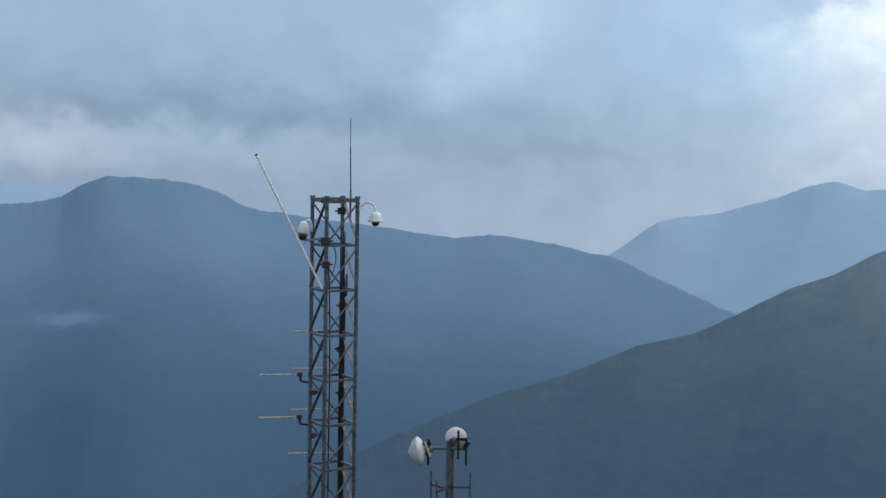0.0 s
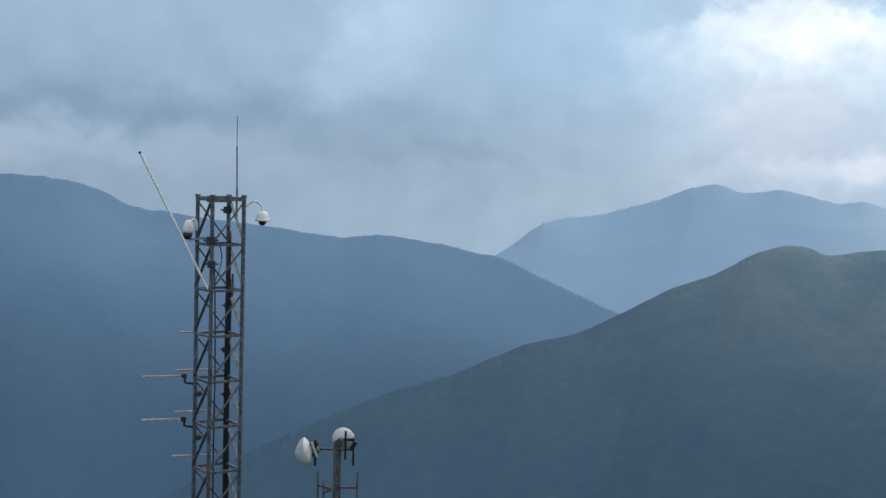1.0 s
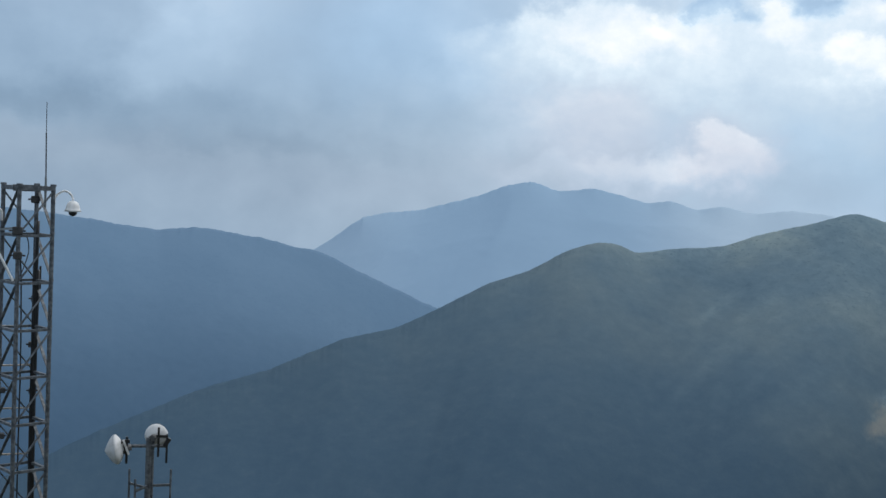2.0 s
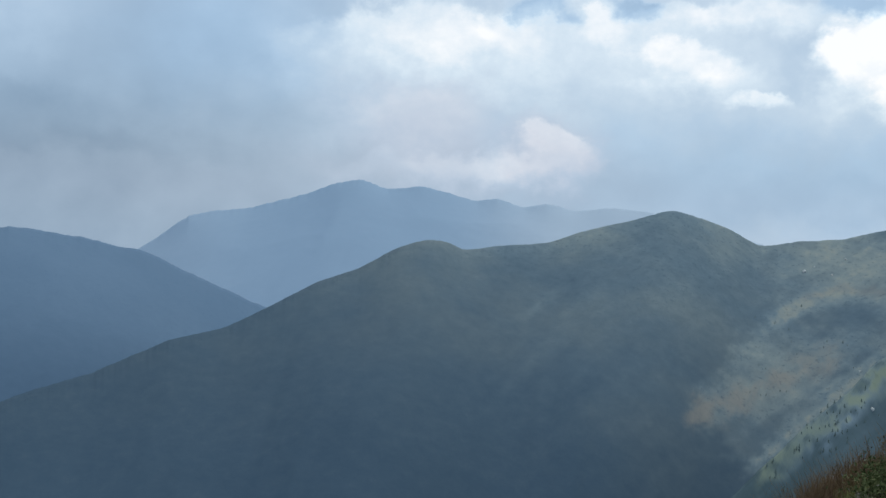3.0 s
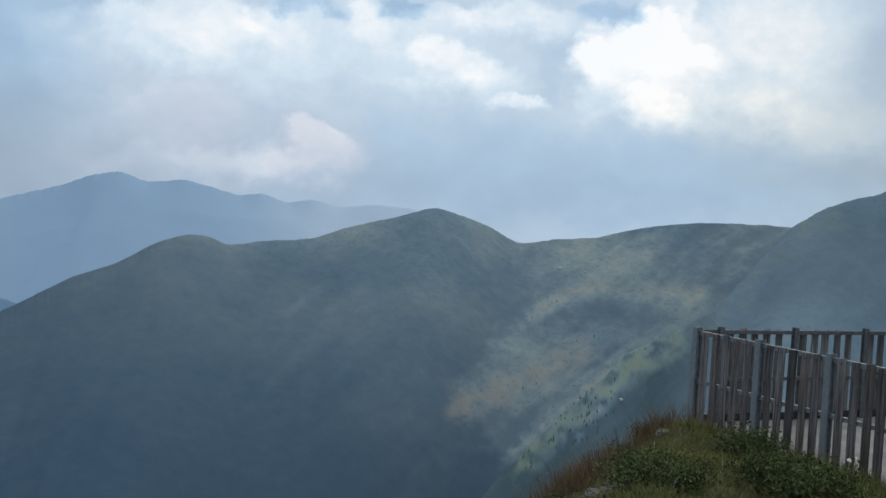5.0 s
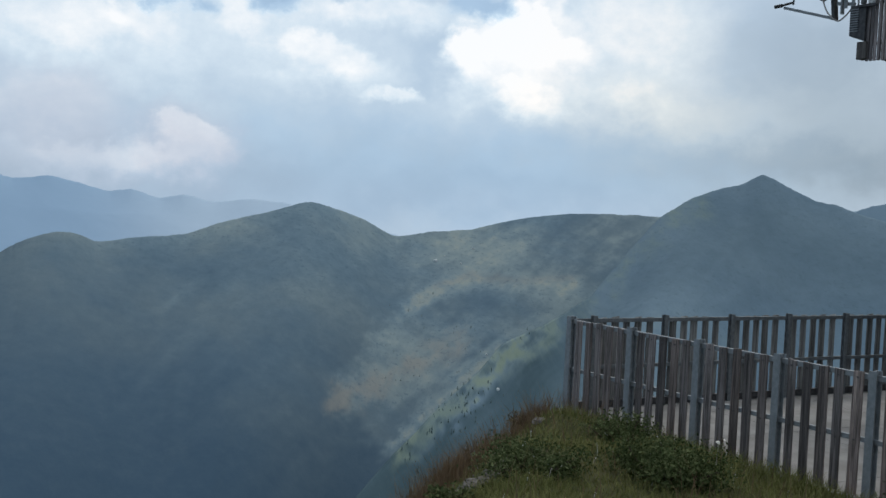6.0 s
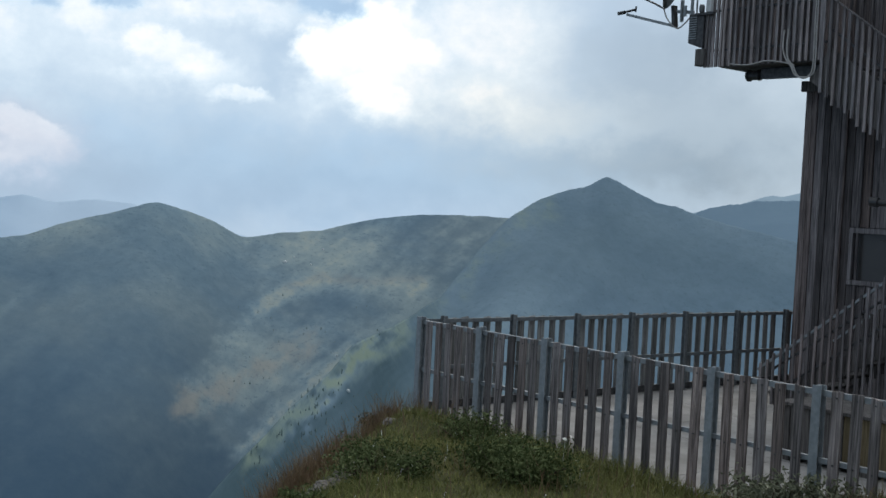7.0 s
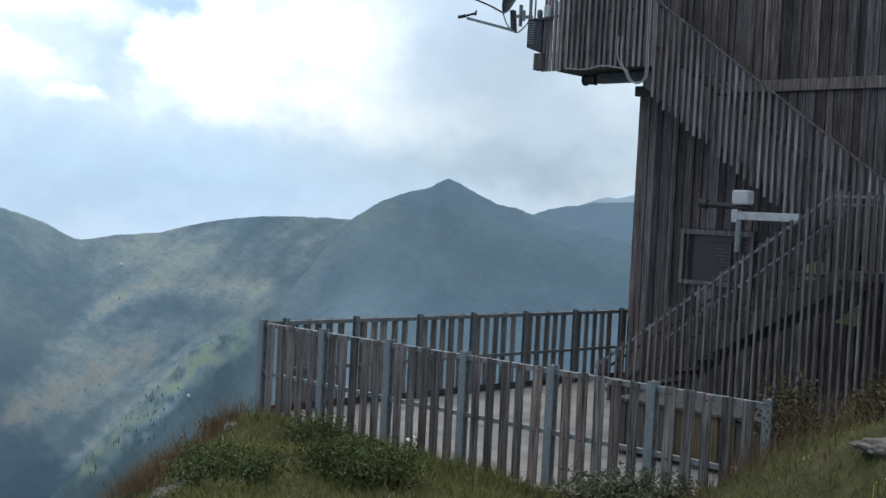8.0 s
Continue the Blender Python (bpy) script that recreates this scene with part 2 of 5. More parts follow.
STONE = material("grey stone", lambda g, tc: g.mix(g.ramp(g.noise(tc, 22.0, 7.0, 0.7), 0.35, 0.7), (0.070, 0.062, 0.055), (0.198, 0.180, 0.160)), 0.9,
                 bump=lambda g, tc: g.noise(tc, 18.0, 6.0), strength=0.6, dist=0.02)


# ---- building of meshes ----
def part(name, bm, mat, parent=None, label="", at=None):
    """Links a bmesh as one mesh object, under a thing or a part."""
    me = bpy.data.meshes.new(name)
    bm.to_mesh(me)
    bm.free()
    me.materials.append(mat)
    ob = new(name, me)
    ob.parent = parent
    if at is not None:
        ob.matrix_basis = at
    return tagged(ob, label)


def thing(name, at, label, category, group="", kind=""):
    ob = new(name)
    ob.matrix_basis = at
    return tagged(ob, label, category, group, kind)


def box(bm, lo, hi, bevel=0.0):
    size, mid = [h - l for l, h in zip(lo, hi)], [(l + h) / 2 for l, h in zip(lo, hi)]
    made = bmesh.ops.create_cube(bm, size=1.0, matrix=Matrix.LocRotScale(mid, None, size))
    if bevel:
        edges = list({ed for v in made["verts"] for ed in v.link_edges})
        bmesh.ops.bevel(bm, geom=edges, offset=bevel, segments=1, affect="EDGES")
    return bm


def bar(bm, p, q, wide, deep=None, sides=4):
    """A bar (four sides) or a tube (more) from p to q."""
    p, q = Vector(p), Vector(q)
    deep = deep or wide
    turn = (q - p).to_track_quat("Z", "Y").to_matrix().to_4x4()
    m = Matrix.Translation((p + q) / 2) @ turn
    if sides == 4:
        bmesh.ops.create_cube(bm, size=1.0, matrix=m @ Matrix.Diagonal((wide, deep, (q - p).length, 1)))
    else:
        bmesh.ops.create_cone(bm, cap_ends=True, segments=sides, radius1=wide / 2, radius2=wide / 2, depth=(q - p).length, matrix=m)
    return bm


def lathe(bm, profile, steps=20, m=None):
    """Turns a profile of (radius, z) round the z axis."""
    rings = []
    for r, z in profile:
        rings.append([bm.verts.new((r * math.cos(2 * math.pi * k / steps), r * math.sin(2 * math.pi * k / steps), z)) for k in range(steps)])
    for a, b in zip(rings, rings[1:]):
        for k in range(steps):
            f = bm.faces.new((a[k], a[(k + 1) % steps], b[(k + 1) % steps], b[k]))
            f.smooth = True
    for ring, flip in ((rings[0], True), (rings[-1], False)):
        bm.faces.new(ring[::-1] if flip else ring)
    if m is not None:
        bmesh.ops.transform(bm, matrix=m, verts=[v for ring in rings for v in ring])
    return bm


def hose(name, points, radius, mat, parent=None, label=""):
    """A bent round tube through the points, as a mesh."""
    bm = bmesh.new()
    pts = [Vector(p) for p in points]
    fine = []
    for i in range(len(pts) - 1):
        a, b, c, d = pts[max(i - 1, 0)], pts[i], pts[i + 1], pts[min(i + 2, len(pts) - 1)]
        for k in range(6):
            t = k / 6
            fine.append(0.5 * (2 * b + (c - a) * t + (2 * a - 5 * b + 4 * c - d) * t * t + (3 * b - a - 3 * c + d) * t ** 3))
    fine.append(pts[-1])
    rings = []
    for i, p in enumerate(fine):
        along = fine[min(i + 1, len(fine) - 1)] - fine[max(i - 1, 0)]
        q = along.to_track_quat("Z", "Y")
        rings.append([bm.verts.new(p + q @ Vector((radius * math.cos(k * math.pi / 3), radius * math.sin(k * math.pi / 3), 0))) for k in range(6)])
    for a, b in zip(rings, rings[1:]):
        for k in range(6):
            bm.faces.new((a[k], a[(k + 1) % 6], b[(k + 1) % 6], b[k])).smooth = True
    bm.faces.new(rings[0][::-1]), bm.faces.new(rings[-1])
    return part(name, bm, mat, parent, label)


# ---- the land ----
def fractal(x, y, octaves=5, seed=0, rough=0.5):
    """Smooth value noise of numpy arrays, about -1 to 1."""
    total, amp, norm = np.zeros(np.broadcast(x, y).shape), 1.0, 0.0
    for o in range(octaves):
        xi, yi = np.floor(x).astype(np.int64), np.floor(y).astype(np.int64)
        xf, yf = x - xi, y - yi
        xs, ys = xf * xf * (3 - 2 * xf), yf * yf * (3 - 2 * yf)

        def h(i, j):
            n = (i * 374761393 + j * 668265263 + (seed + o) * 1442695041) & 0xFFFFFFFF
            n = ((n ^ (n >> 13)) * 1274126177) & 0xFFFFFFFF
            return ((n ^ (n >> 16)) & 0xFFFF) / 32767.5 - 1

        v = (h(xi, yi) * (1 - xs) + h(xi + 1, yi) * xs) * (1 - ys) + (h(xi, yi + 1) * (1 - xs) + h(xi + 1, yi + 1) * xs) * ys
        total, norm = total + amp * v, norm + amp
        x, y, amp = x * 2.03 + 17.1, y * 2.03 + 5.7, amp * rough
    return total / norm


def smooth(x, lo, hi):
    t = np.clip((x - lo) / (hi - lo), 0, 1)
    return t * t * (3 - 2 * t)


def sheet(name, x, y, z, mat, wrap=False, masks=()):
    """A grid of points (rows by columns) as one smooth mesh; masks are ground-cover and haze weights per point."""
    rows, cols = x.shape
    me = bpy.data.meshes.new(name)
    i = np.arange(rows * cols).reshape(rows, cols)
    j = np.roll(i, -1, axis=1) if wrap else i[:, 1:]
    k = i if wrap else i[:, :-1]
    quads = np.stack([k[:-1], j[:-1], j[1:], k[1:]], axis=-1).reshape(-1, 4)
    me.vertices.add(rows * cols)
    me.vertices.foreach_set("co", np.stack([x, y, z], axis=-1).astype(np.float32).ravel())
    me.loops.add(quads.size)
    me.loops.foreach_set("vertex_index", quads.ravel().astype(np.int32))
    me.polygons.add(len(quads))
    me.polygons.foreach_set("loop_start", np.arange(0, quads.size, 4, dtype=np.int32))
    me.update(calc_edges=True)
    me.polygons.foreach_set("use_smooth", np.ones(len(quads), dtype=bool))
    for key, value in masks:
        me.attributes.new(key, "FLOAT", "POINT").data.foreach_set("value", value.astype(np.float32).ravel())
    me.materials.append(mat)
    return new(name, me)


def mask(g, key):
    n = g.add("ShaderNodeAttribute")
    n.attribute_name = key
    return n.outputs["Fac"]


def slope_cover(name, wood_lo, wood_hi, pasture_haze_lo, pasture_haze_hi, scale=0.004, relief=0.25, bare=None, heath=None, mottle=0.5):
    """Woodland and pasture of a far slope, air haze put into their colours, mixed by the sheet's own 'pasture' weight,
    itself partly haze.
    """

    def paint(g, tc):
        fine = g.noise(stretch(g, tc, 1, 1, 0.6), scale * 14, 6.0, 0.65)
        wide = g.noise(stretch(g, tc, 1, 1, 0.5), scale, 5.0, 0.6)
        speck = g.noise(tc, scale * 60, 3.0, 0.6)
        w = g.mix(g.ramp(fine, 0.2, 0.8), wood_lo, wood_hi)
        p = g.mix(g.ramp(wide, 0.35, 0.65), pasture_haze_lo, pasture_haze_hi)
        edge = g.m("ADD", mask(g, "pasture"), g.m("MULTIPLY", g.m("SUBTRACT", g.m("ADD", wide, g.m("MULTIPLY", fine, 0.9)), 0.95), g.m("MULTIPLY_ADD", g.ramp(mask(g, "pasture"), 0.25, 0.75), mottle, 0.10)))
        c = g.mix(g.ramp(edge, -0.05, 1.0), w, p)
        if bare:   # dry grass and scree where the turf is thinnest; on the peak's spur, sunlit turf
            c = g.mix(g.ramp(edge, 0.72, 1.25), c, bare)
        if heath:   # withered brown heather; on the peak, greener and sunlit turf
            c = g.mix(g.m("MULTIPLY", g.ramp(g.m("ADD", mask(g, "heath"), g.m("MULTIPLY", g.m("SUBTRACT", fine, 0.5), 0.8)), 0.05, 1.15), 0.75), c, heath)
        shrub = g.noise(stretch(g, tc, 1, 1, 0.7), scale * 34, 4.0, 0.7)     # dwarf pine and juniper scattered over the turf
        c = g.mix(g.m("MULTIPLY", g.ramp(shrub, 0.56, 0.66), g.m("MULTIPLY", g.ramp(mask(g, "pasture"), 0.3, 0.7), 0.8 * mottle)), c, wood_lo)
        return g.mix(g.m("MULTIPLY", g.ramp(speck, 0.55, 0.7), 0.24 * mottle), c, wood_lo)

    return material(name, paint, 1.0, bump=lambda g, tc: g.noise(tc, scale * 22, 6.0, 0.65), strength=relief, dist=8.0, spec=0.0)


def turf(g, tc):
    fine = g.noise(tc, 9.0, 6.0, 0.7)
    wide = g.noise(tc, 0.7, 4.0, 0.6)
    c = g.mix(g.ramp(fine, 0.3, 0.7), (0.030, 0.036, 0.014), (0.085, 0.085, 0.035))
    c = g.mix(g.m("MULTIPLY", g.ramp(wide, 0.5, 0.75), 0.6), c, (0.13, 0.10, 0.055))
    # far: a bluish haze tint put into the turf, growing with distance
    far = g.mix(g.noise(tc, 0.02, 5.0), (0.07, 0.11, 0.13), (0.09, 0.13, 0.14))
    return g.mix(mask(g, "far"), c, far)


TURF = material("turf", turf, 0.95, bump=lambda g, tc: g.noise(tc, 6.0, 6.0, 0.7), strength=0.6, dist=0.05, spec=0.1)

CORNER = Vector((10.55, 10.6, 0))              # the terrace's outer corner
ALONG = Vector((-0.125, -0.992, 0)).normalized()   # along the front fence
INTO = Vector((0.992, -0.125, 0)).normalized()     # from the front fence to the building


def near_ground(x, y):
    """The grassy top on which the camera stands, falling away to its left and sinking towards the terrace."""
    u = (x - CORNER.x) * ALONG.x + (y - CORNER.y) * ALONG.y
    w = (x - CORNER.x) * INTO.x + (y - CORNER.y) * INTO.y
    z = -0.02 + 0.97 * np.clip(-w / 10.6, -0.05, 1.3)
    rise = (0.96 * smooth(u + 0.75 * np.minimum(w, 0), 5.4, 7.4) + 0.55 * smooth(u, 7.2, 9.6)) * smooth(w, -4.5, -0.7)       # the bank beyond the fence's end
    z = z + rise
    z = z + 0.08 * fractal(x * 0.5, y * 0.5, 4, 3) + 0.03 * fractal(x * 2.1, y * 2.1, 3, 9)
    deck = smooth(w, -0.25, 0.10) * smooth(u, -0.6, 0.0) * (1 - smooth(u + 0.35 * np.clip(w, 0, 3), 6.5, 7.6))
    z = z * (1 - deck) + np.minimum(z, -0.26) * deck
    s = 0.92 + (x - 5.36) * -0.64 + (y - 7.1) * 0.768 + 0.30 * fractal(x * 0.35, y * 0.35, 3, 5)
    rim = np.clip(-u - 0.5, 0, None) * smooth(w, -1.0, 0.5)
    z = z + 0.17 * np.exp(-((x - 9.28) ** 2 + (y - 9.30) ** 2) / 0.22)     # an earthy hump at the terrace corner
    drop = 0.97 * (np.sqrt(np.clip(s, 0, None) ** 2 + 0.16) - 0.4) + 0.7 * rim
    return z - drop


az = np.radians(np.concatenate([np.arange(-180, -24, 2.0), np.arange(-24, 30, 0.6), np.arange(30, 78, 0.2), np.arange(78, 180, 2.0)]))
rad = np.concatenate([[0.0, 0.6, 1.2], np.arange(1.8, 18, 0.09), np.geomspace(18, 4900, 110)])
A, R = np.meshgrid(az, rad)
X, Y = R * np.sin(A), R * np.cos(A)
Z = near_ground(X, Y)
away = smooth(R, 18, 90)
slope = -0.52 * R - 6 + 0.06 * R * fractal(X / 60, Y / 60, 5, 11)
Z = Z * (1 - away) + np.maximum(slope, -760 + 40 * fractal(X / 900, Y / 900, 4, 2)) * away
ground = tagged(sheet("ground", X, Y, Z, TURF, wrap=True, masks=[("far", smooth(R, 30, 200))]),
                "grassy mountain top falling steeply away to the valley", "ground", kind="structure")


def crest(pts, az):
    """Height angle of a skyline between its named points, eased from one to the next."""
    a, e = np.array([p[0] for p in pts]), np.array([p[1] for p in pts])
    lin = np.interp(az, a, e)
    k = np.clip(np.searchsorted(a, az) - 1, 0, len(a) - 2)
    t = np.clip((az - a[k]) / (a[k + 1] - a[k]), 0, 1)
    slopes = np.gradient(e, a)
    h = a[k + 1] - a[k]
    her = (2 * t ** 3 - 3 * t ** 2 + 1) * e[k] + (t ** 3 - 2 * t ** 2 + t) * h * slopes[k] + (3 * t ** 2 - 2 * t ** 3) * e[k + 1] + (t ** 3 - t ** 2) * h * slopes[k + 1]
    return 0.5 * lin + 0.5 * her


GRIDS = {}


def mountain(name, pts, dist, reach, steep, mat, label, seed, gully=30.0, tooth=0.03, step=0.08, pasture=None, rows=90, size=420.0, slant=0.0, heath=None):
    """A range: a crest line of (azimuth, height angle), its distance along the way, and the face below it, cut by gullies."""
    a0, a1 = pts[0][0], pts[-1][0]
    a = np.arange(a0, a1 + step / 2, step)
    rc = np.interp(a, [p[0] for p in dist], [p[1] for p in dist])
    ec = crest(pts, a)
    n = int(4.0 / step)
    rc = np.convolve(np.pad(rc, n, mode="edge"), np.hanning(2 * n + 1) / n, mode="same")[n:-n]
    n = int(2.2 / step)
    eased = np.convolve(np.pad(ec, n, mode="edge"), np.hanning(2 * n + 1) / n, mode="same")[n:-n]   # the face below the crest is rounder
    rough = tooth * fractal(a * 1.7, a * 0, 5, seed) + 0.5 * tooth * fractal(a * 9, a * 0, 3, seed + 4)
    s = np.concatenate([np.linspace(0, 1, rows) ** 0.9, 1 + np.linspace(0.03, 0.6, 10)])[:, None]
    fall = 1 - np.minimum(s, 1)
    back = np.clip(s - 1, 0, None)
    span = np.minimum(reach, 0.6 * rc)
    keen = np.exp(-(fall / 0.10) ** 2)
    low = smooth(fall, 0.05, 0.35)
    n = int(5.0 / step)
    broad = np.convolve(np.pad(ec, n, mode="edge"), np.hanning(2 * n + 1) / n, mode="same")[n:-n]
    lean = np.interp(a + slant * fall, a, broad)                   # spurs run down the face aslant
    under = np.minimum(eased, ec + 0.35) * (1 - low) + np.minimum(lean, ec + 0.35 + 8 * fall) * low
    zc = EYE + rc * np.tan(np.radians(ec * keen + under * (1 - keen) + rough * np.exp(-(fall / 0.035) ** 2)))
    r = rc - span * fall + span * back
    z = zc - steep * span * (0.75 * fall + 0.25 * fall ** 2) - steep * span * 0.8 * back
    x, y = r * np.sin(np.radians(a)), r * np.cos(np.radians(a))
    cut = 1 - 2 * np.abs(fractal(x / size, y / size, 5, seed, 0.42))
    spur = fractal((a + slant * fall) * 0.25 + 1.2 * fall + 0.5 * fractal(fall * 2, a * 0.2, 2, seed + 8), fall * 1.2, 3, seed + 30)
    deep = np.clip(fall * 4, 0, 1)
    z = z + gully * (0.8 * cut + 1.2 * spur) * deep
    el = np.degrees(np.arctan2(z - EYE, r))
    wide_a = np.broadcast_to(a, z.shape)
    p = np.zeros_like(z) if pasture is None else pasture(wide_a, el, fall + 0 * z)
    h = np.zeros_like(z) if heath is None else heath(wide_a, el)
    GRIDS[name] = (x, y, z, wide_a, el, fall + 0 * z, s + 0 * z)
    return tagged(sheet(name, x, y, z, mat, masks=[("pasture", p), ("heath", h)]), label, "mountain", kind="structure")


# distance haze is put into the slope colours, bluer and paler farther off
FAR_BLUE = slope_cover("far slopes in blue haze", (0.275, 0.40, 0.55), (0.285, 0.41, 0.56), (0.29, 0.415, 0.565), (0.30, 0.425, 0.57), 0.002, 0.08)
MID_BLUE = slope_cover("wooded slopes in blue haze", (0.064, 0.118, 0.190), (0.070, 0.126, 0.200), (0.146, 0.236, 0.345), (0.158, 0.250, 0.360), 0.003, 0.02, mottle=0.12)
FAR_RANGE = slope_cover("far range hazing out east", (0.285, 0.412, 0.555), (0.292, 0.42, 0.562), (0.435, 0.550, 0.665), (0.445, 0.560, 0.675), 0.002, 0.03, mottle=0.1)
# haze in all tones; the paler ones also hold sunlight between cloud shadows
NEAR_SLOPE = slope_cover("hazed woods and part-sunlit pasture", (0.057, 0.100, 0.148), (0.067, 0.112, 0.160), (0.182, 0.260, 0.305), (0.252, 0.316, 0.322), 0.004, 0.08, (0.335, 0.355, 0.305), (0.268, 0.274, 0.255))
PEAK_SLOPE = slope_cover("hazed heath and rock slopes", (0.054, 0.090, 0.106), (0.064, 0.102, 0.120), (0.150, 0.220, 0.282), (0.172, 0.243, 0.298), 0.004, 0.05, (0.272, 0.328, 0.258), (0.205, 0.262, 0.210), mottle=0.3)
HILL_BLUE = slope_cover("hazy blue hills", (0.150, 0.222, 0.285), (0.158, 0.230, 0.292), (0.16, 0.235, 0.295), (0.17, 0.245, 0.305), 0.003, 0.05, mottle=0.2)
HORIZON_BLUE = slope_cover("hazed horizon hills", (0.30, 0.395, 0.465), (0.31, 0.405, 0.475), (0.315, 0.41, 0.48), (0.32, 0.415, 0.485), 0.003, 0.06)

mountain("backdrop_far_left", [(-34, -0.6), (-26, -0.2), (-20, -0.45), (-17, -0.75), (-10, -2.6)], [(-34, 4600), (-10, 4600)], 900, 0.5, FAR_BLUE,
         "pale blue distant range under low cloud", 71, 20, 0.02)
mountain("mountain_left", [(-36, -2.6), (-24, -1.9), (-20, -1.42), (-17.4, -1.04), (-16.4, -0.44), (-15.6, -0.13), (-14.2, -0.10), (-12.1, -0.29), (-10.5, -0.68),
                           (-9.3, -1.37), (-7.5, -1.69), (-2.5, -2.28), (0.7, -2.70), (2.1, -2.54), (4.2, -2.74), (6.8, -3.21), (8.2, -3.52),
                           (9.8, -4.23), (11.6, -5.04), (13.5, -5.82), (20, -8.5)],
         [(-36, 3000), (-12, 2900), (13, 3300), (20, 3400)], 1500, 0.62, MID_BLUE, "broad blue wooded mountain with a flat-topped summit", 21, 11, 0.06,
         # crest haze painted as pale cover, plus one pale streak
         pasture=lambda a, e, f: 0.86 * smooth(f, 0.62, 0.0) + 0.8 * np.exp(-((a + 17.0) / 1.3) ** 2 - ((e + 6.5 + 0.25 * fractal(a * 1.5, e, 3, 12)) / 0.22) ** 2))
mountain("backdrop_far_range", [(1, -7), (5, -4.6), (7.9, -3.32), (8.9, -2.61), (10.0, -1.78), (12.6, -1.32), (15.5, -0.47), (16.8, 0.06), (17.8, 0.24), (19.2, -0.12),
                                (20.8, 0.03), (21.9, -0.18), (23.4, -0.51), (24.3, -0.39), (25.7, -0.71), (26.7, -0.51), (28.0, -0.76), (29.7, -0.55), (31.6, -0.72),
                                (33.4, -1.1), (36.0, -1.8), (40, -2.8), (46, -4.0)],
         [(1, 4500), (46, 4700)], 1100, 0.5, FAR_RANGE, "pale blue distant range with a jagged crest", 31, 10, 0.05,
         # haze painted paler at the east end and the low west
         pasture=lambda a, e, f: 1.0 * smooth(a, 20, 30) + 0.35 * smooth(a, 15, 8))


def streaks(a, e, seed):
    """Long strips of open turf and erosion lines that climb to the right across the slopes."""
    across = e - 0.85 * (a - 36.7) + 0.5 * fractal(a * 0.4, e * 0.4, 2, seed + 3)
    return 0.6 * fractal(across * 0.9, (a + e) * 0.16, 5, seed, 0.55) + 0.25 * fractal(across * 3.2, (a + e) * 0.5, 4, seed + 6, 0.6)


def along(a, e, pts, wide):
    """A soft strip of ground cover that follows a line of (azimuth, height angle), ragged at its edges."""
    xs, ys = [p[0] for p in pts], [p[1] for p in pts]
    off = e - np.interp(a, xs, ys) + 0.5 * wide * fractal(a * 1.3, e * 1.7, 4, int(100 * xs[0]) % 97)
    return np.exp(-(off / wide) ** 2) * smooth(a, xs[0] - 0.5, xs[0] + 0.4) * smooth(a, xs[-1] + 0.5, xs[-1] - 0.4)


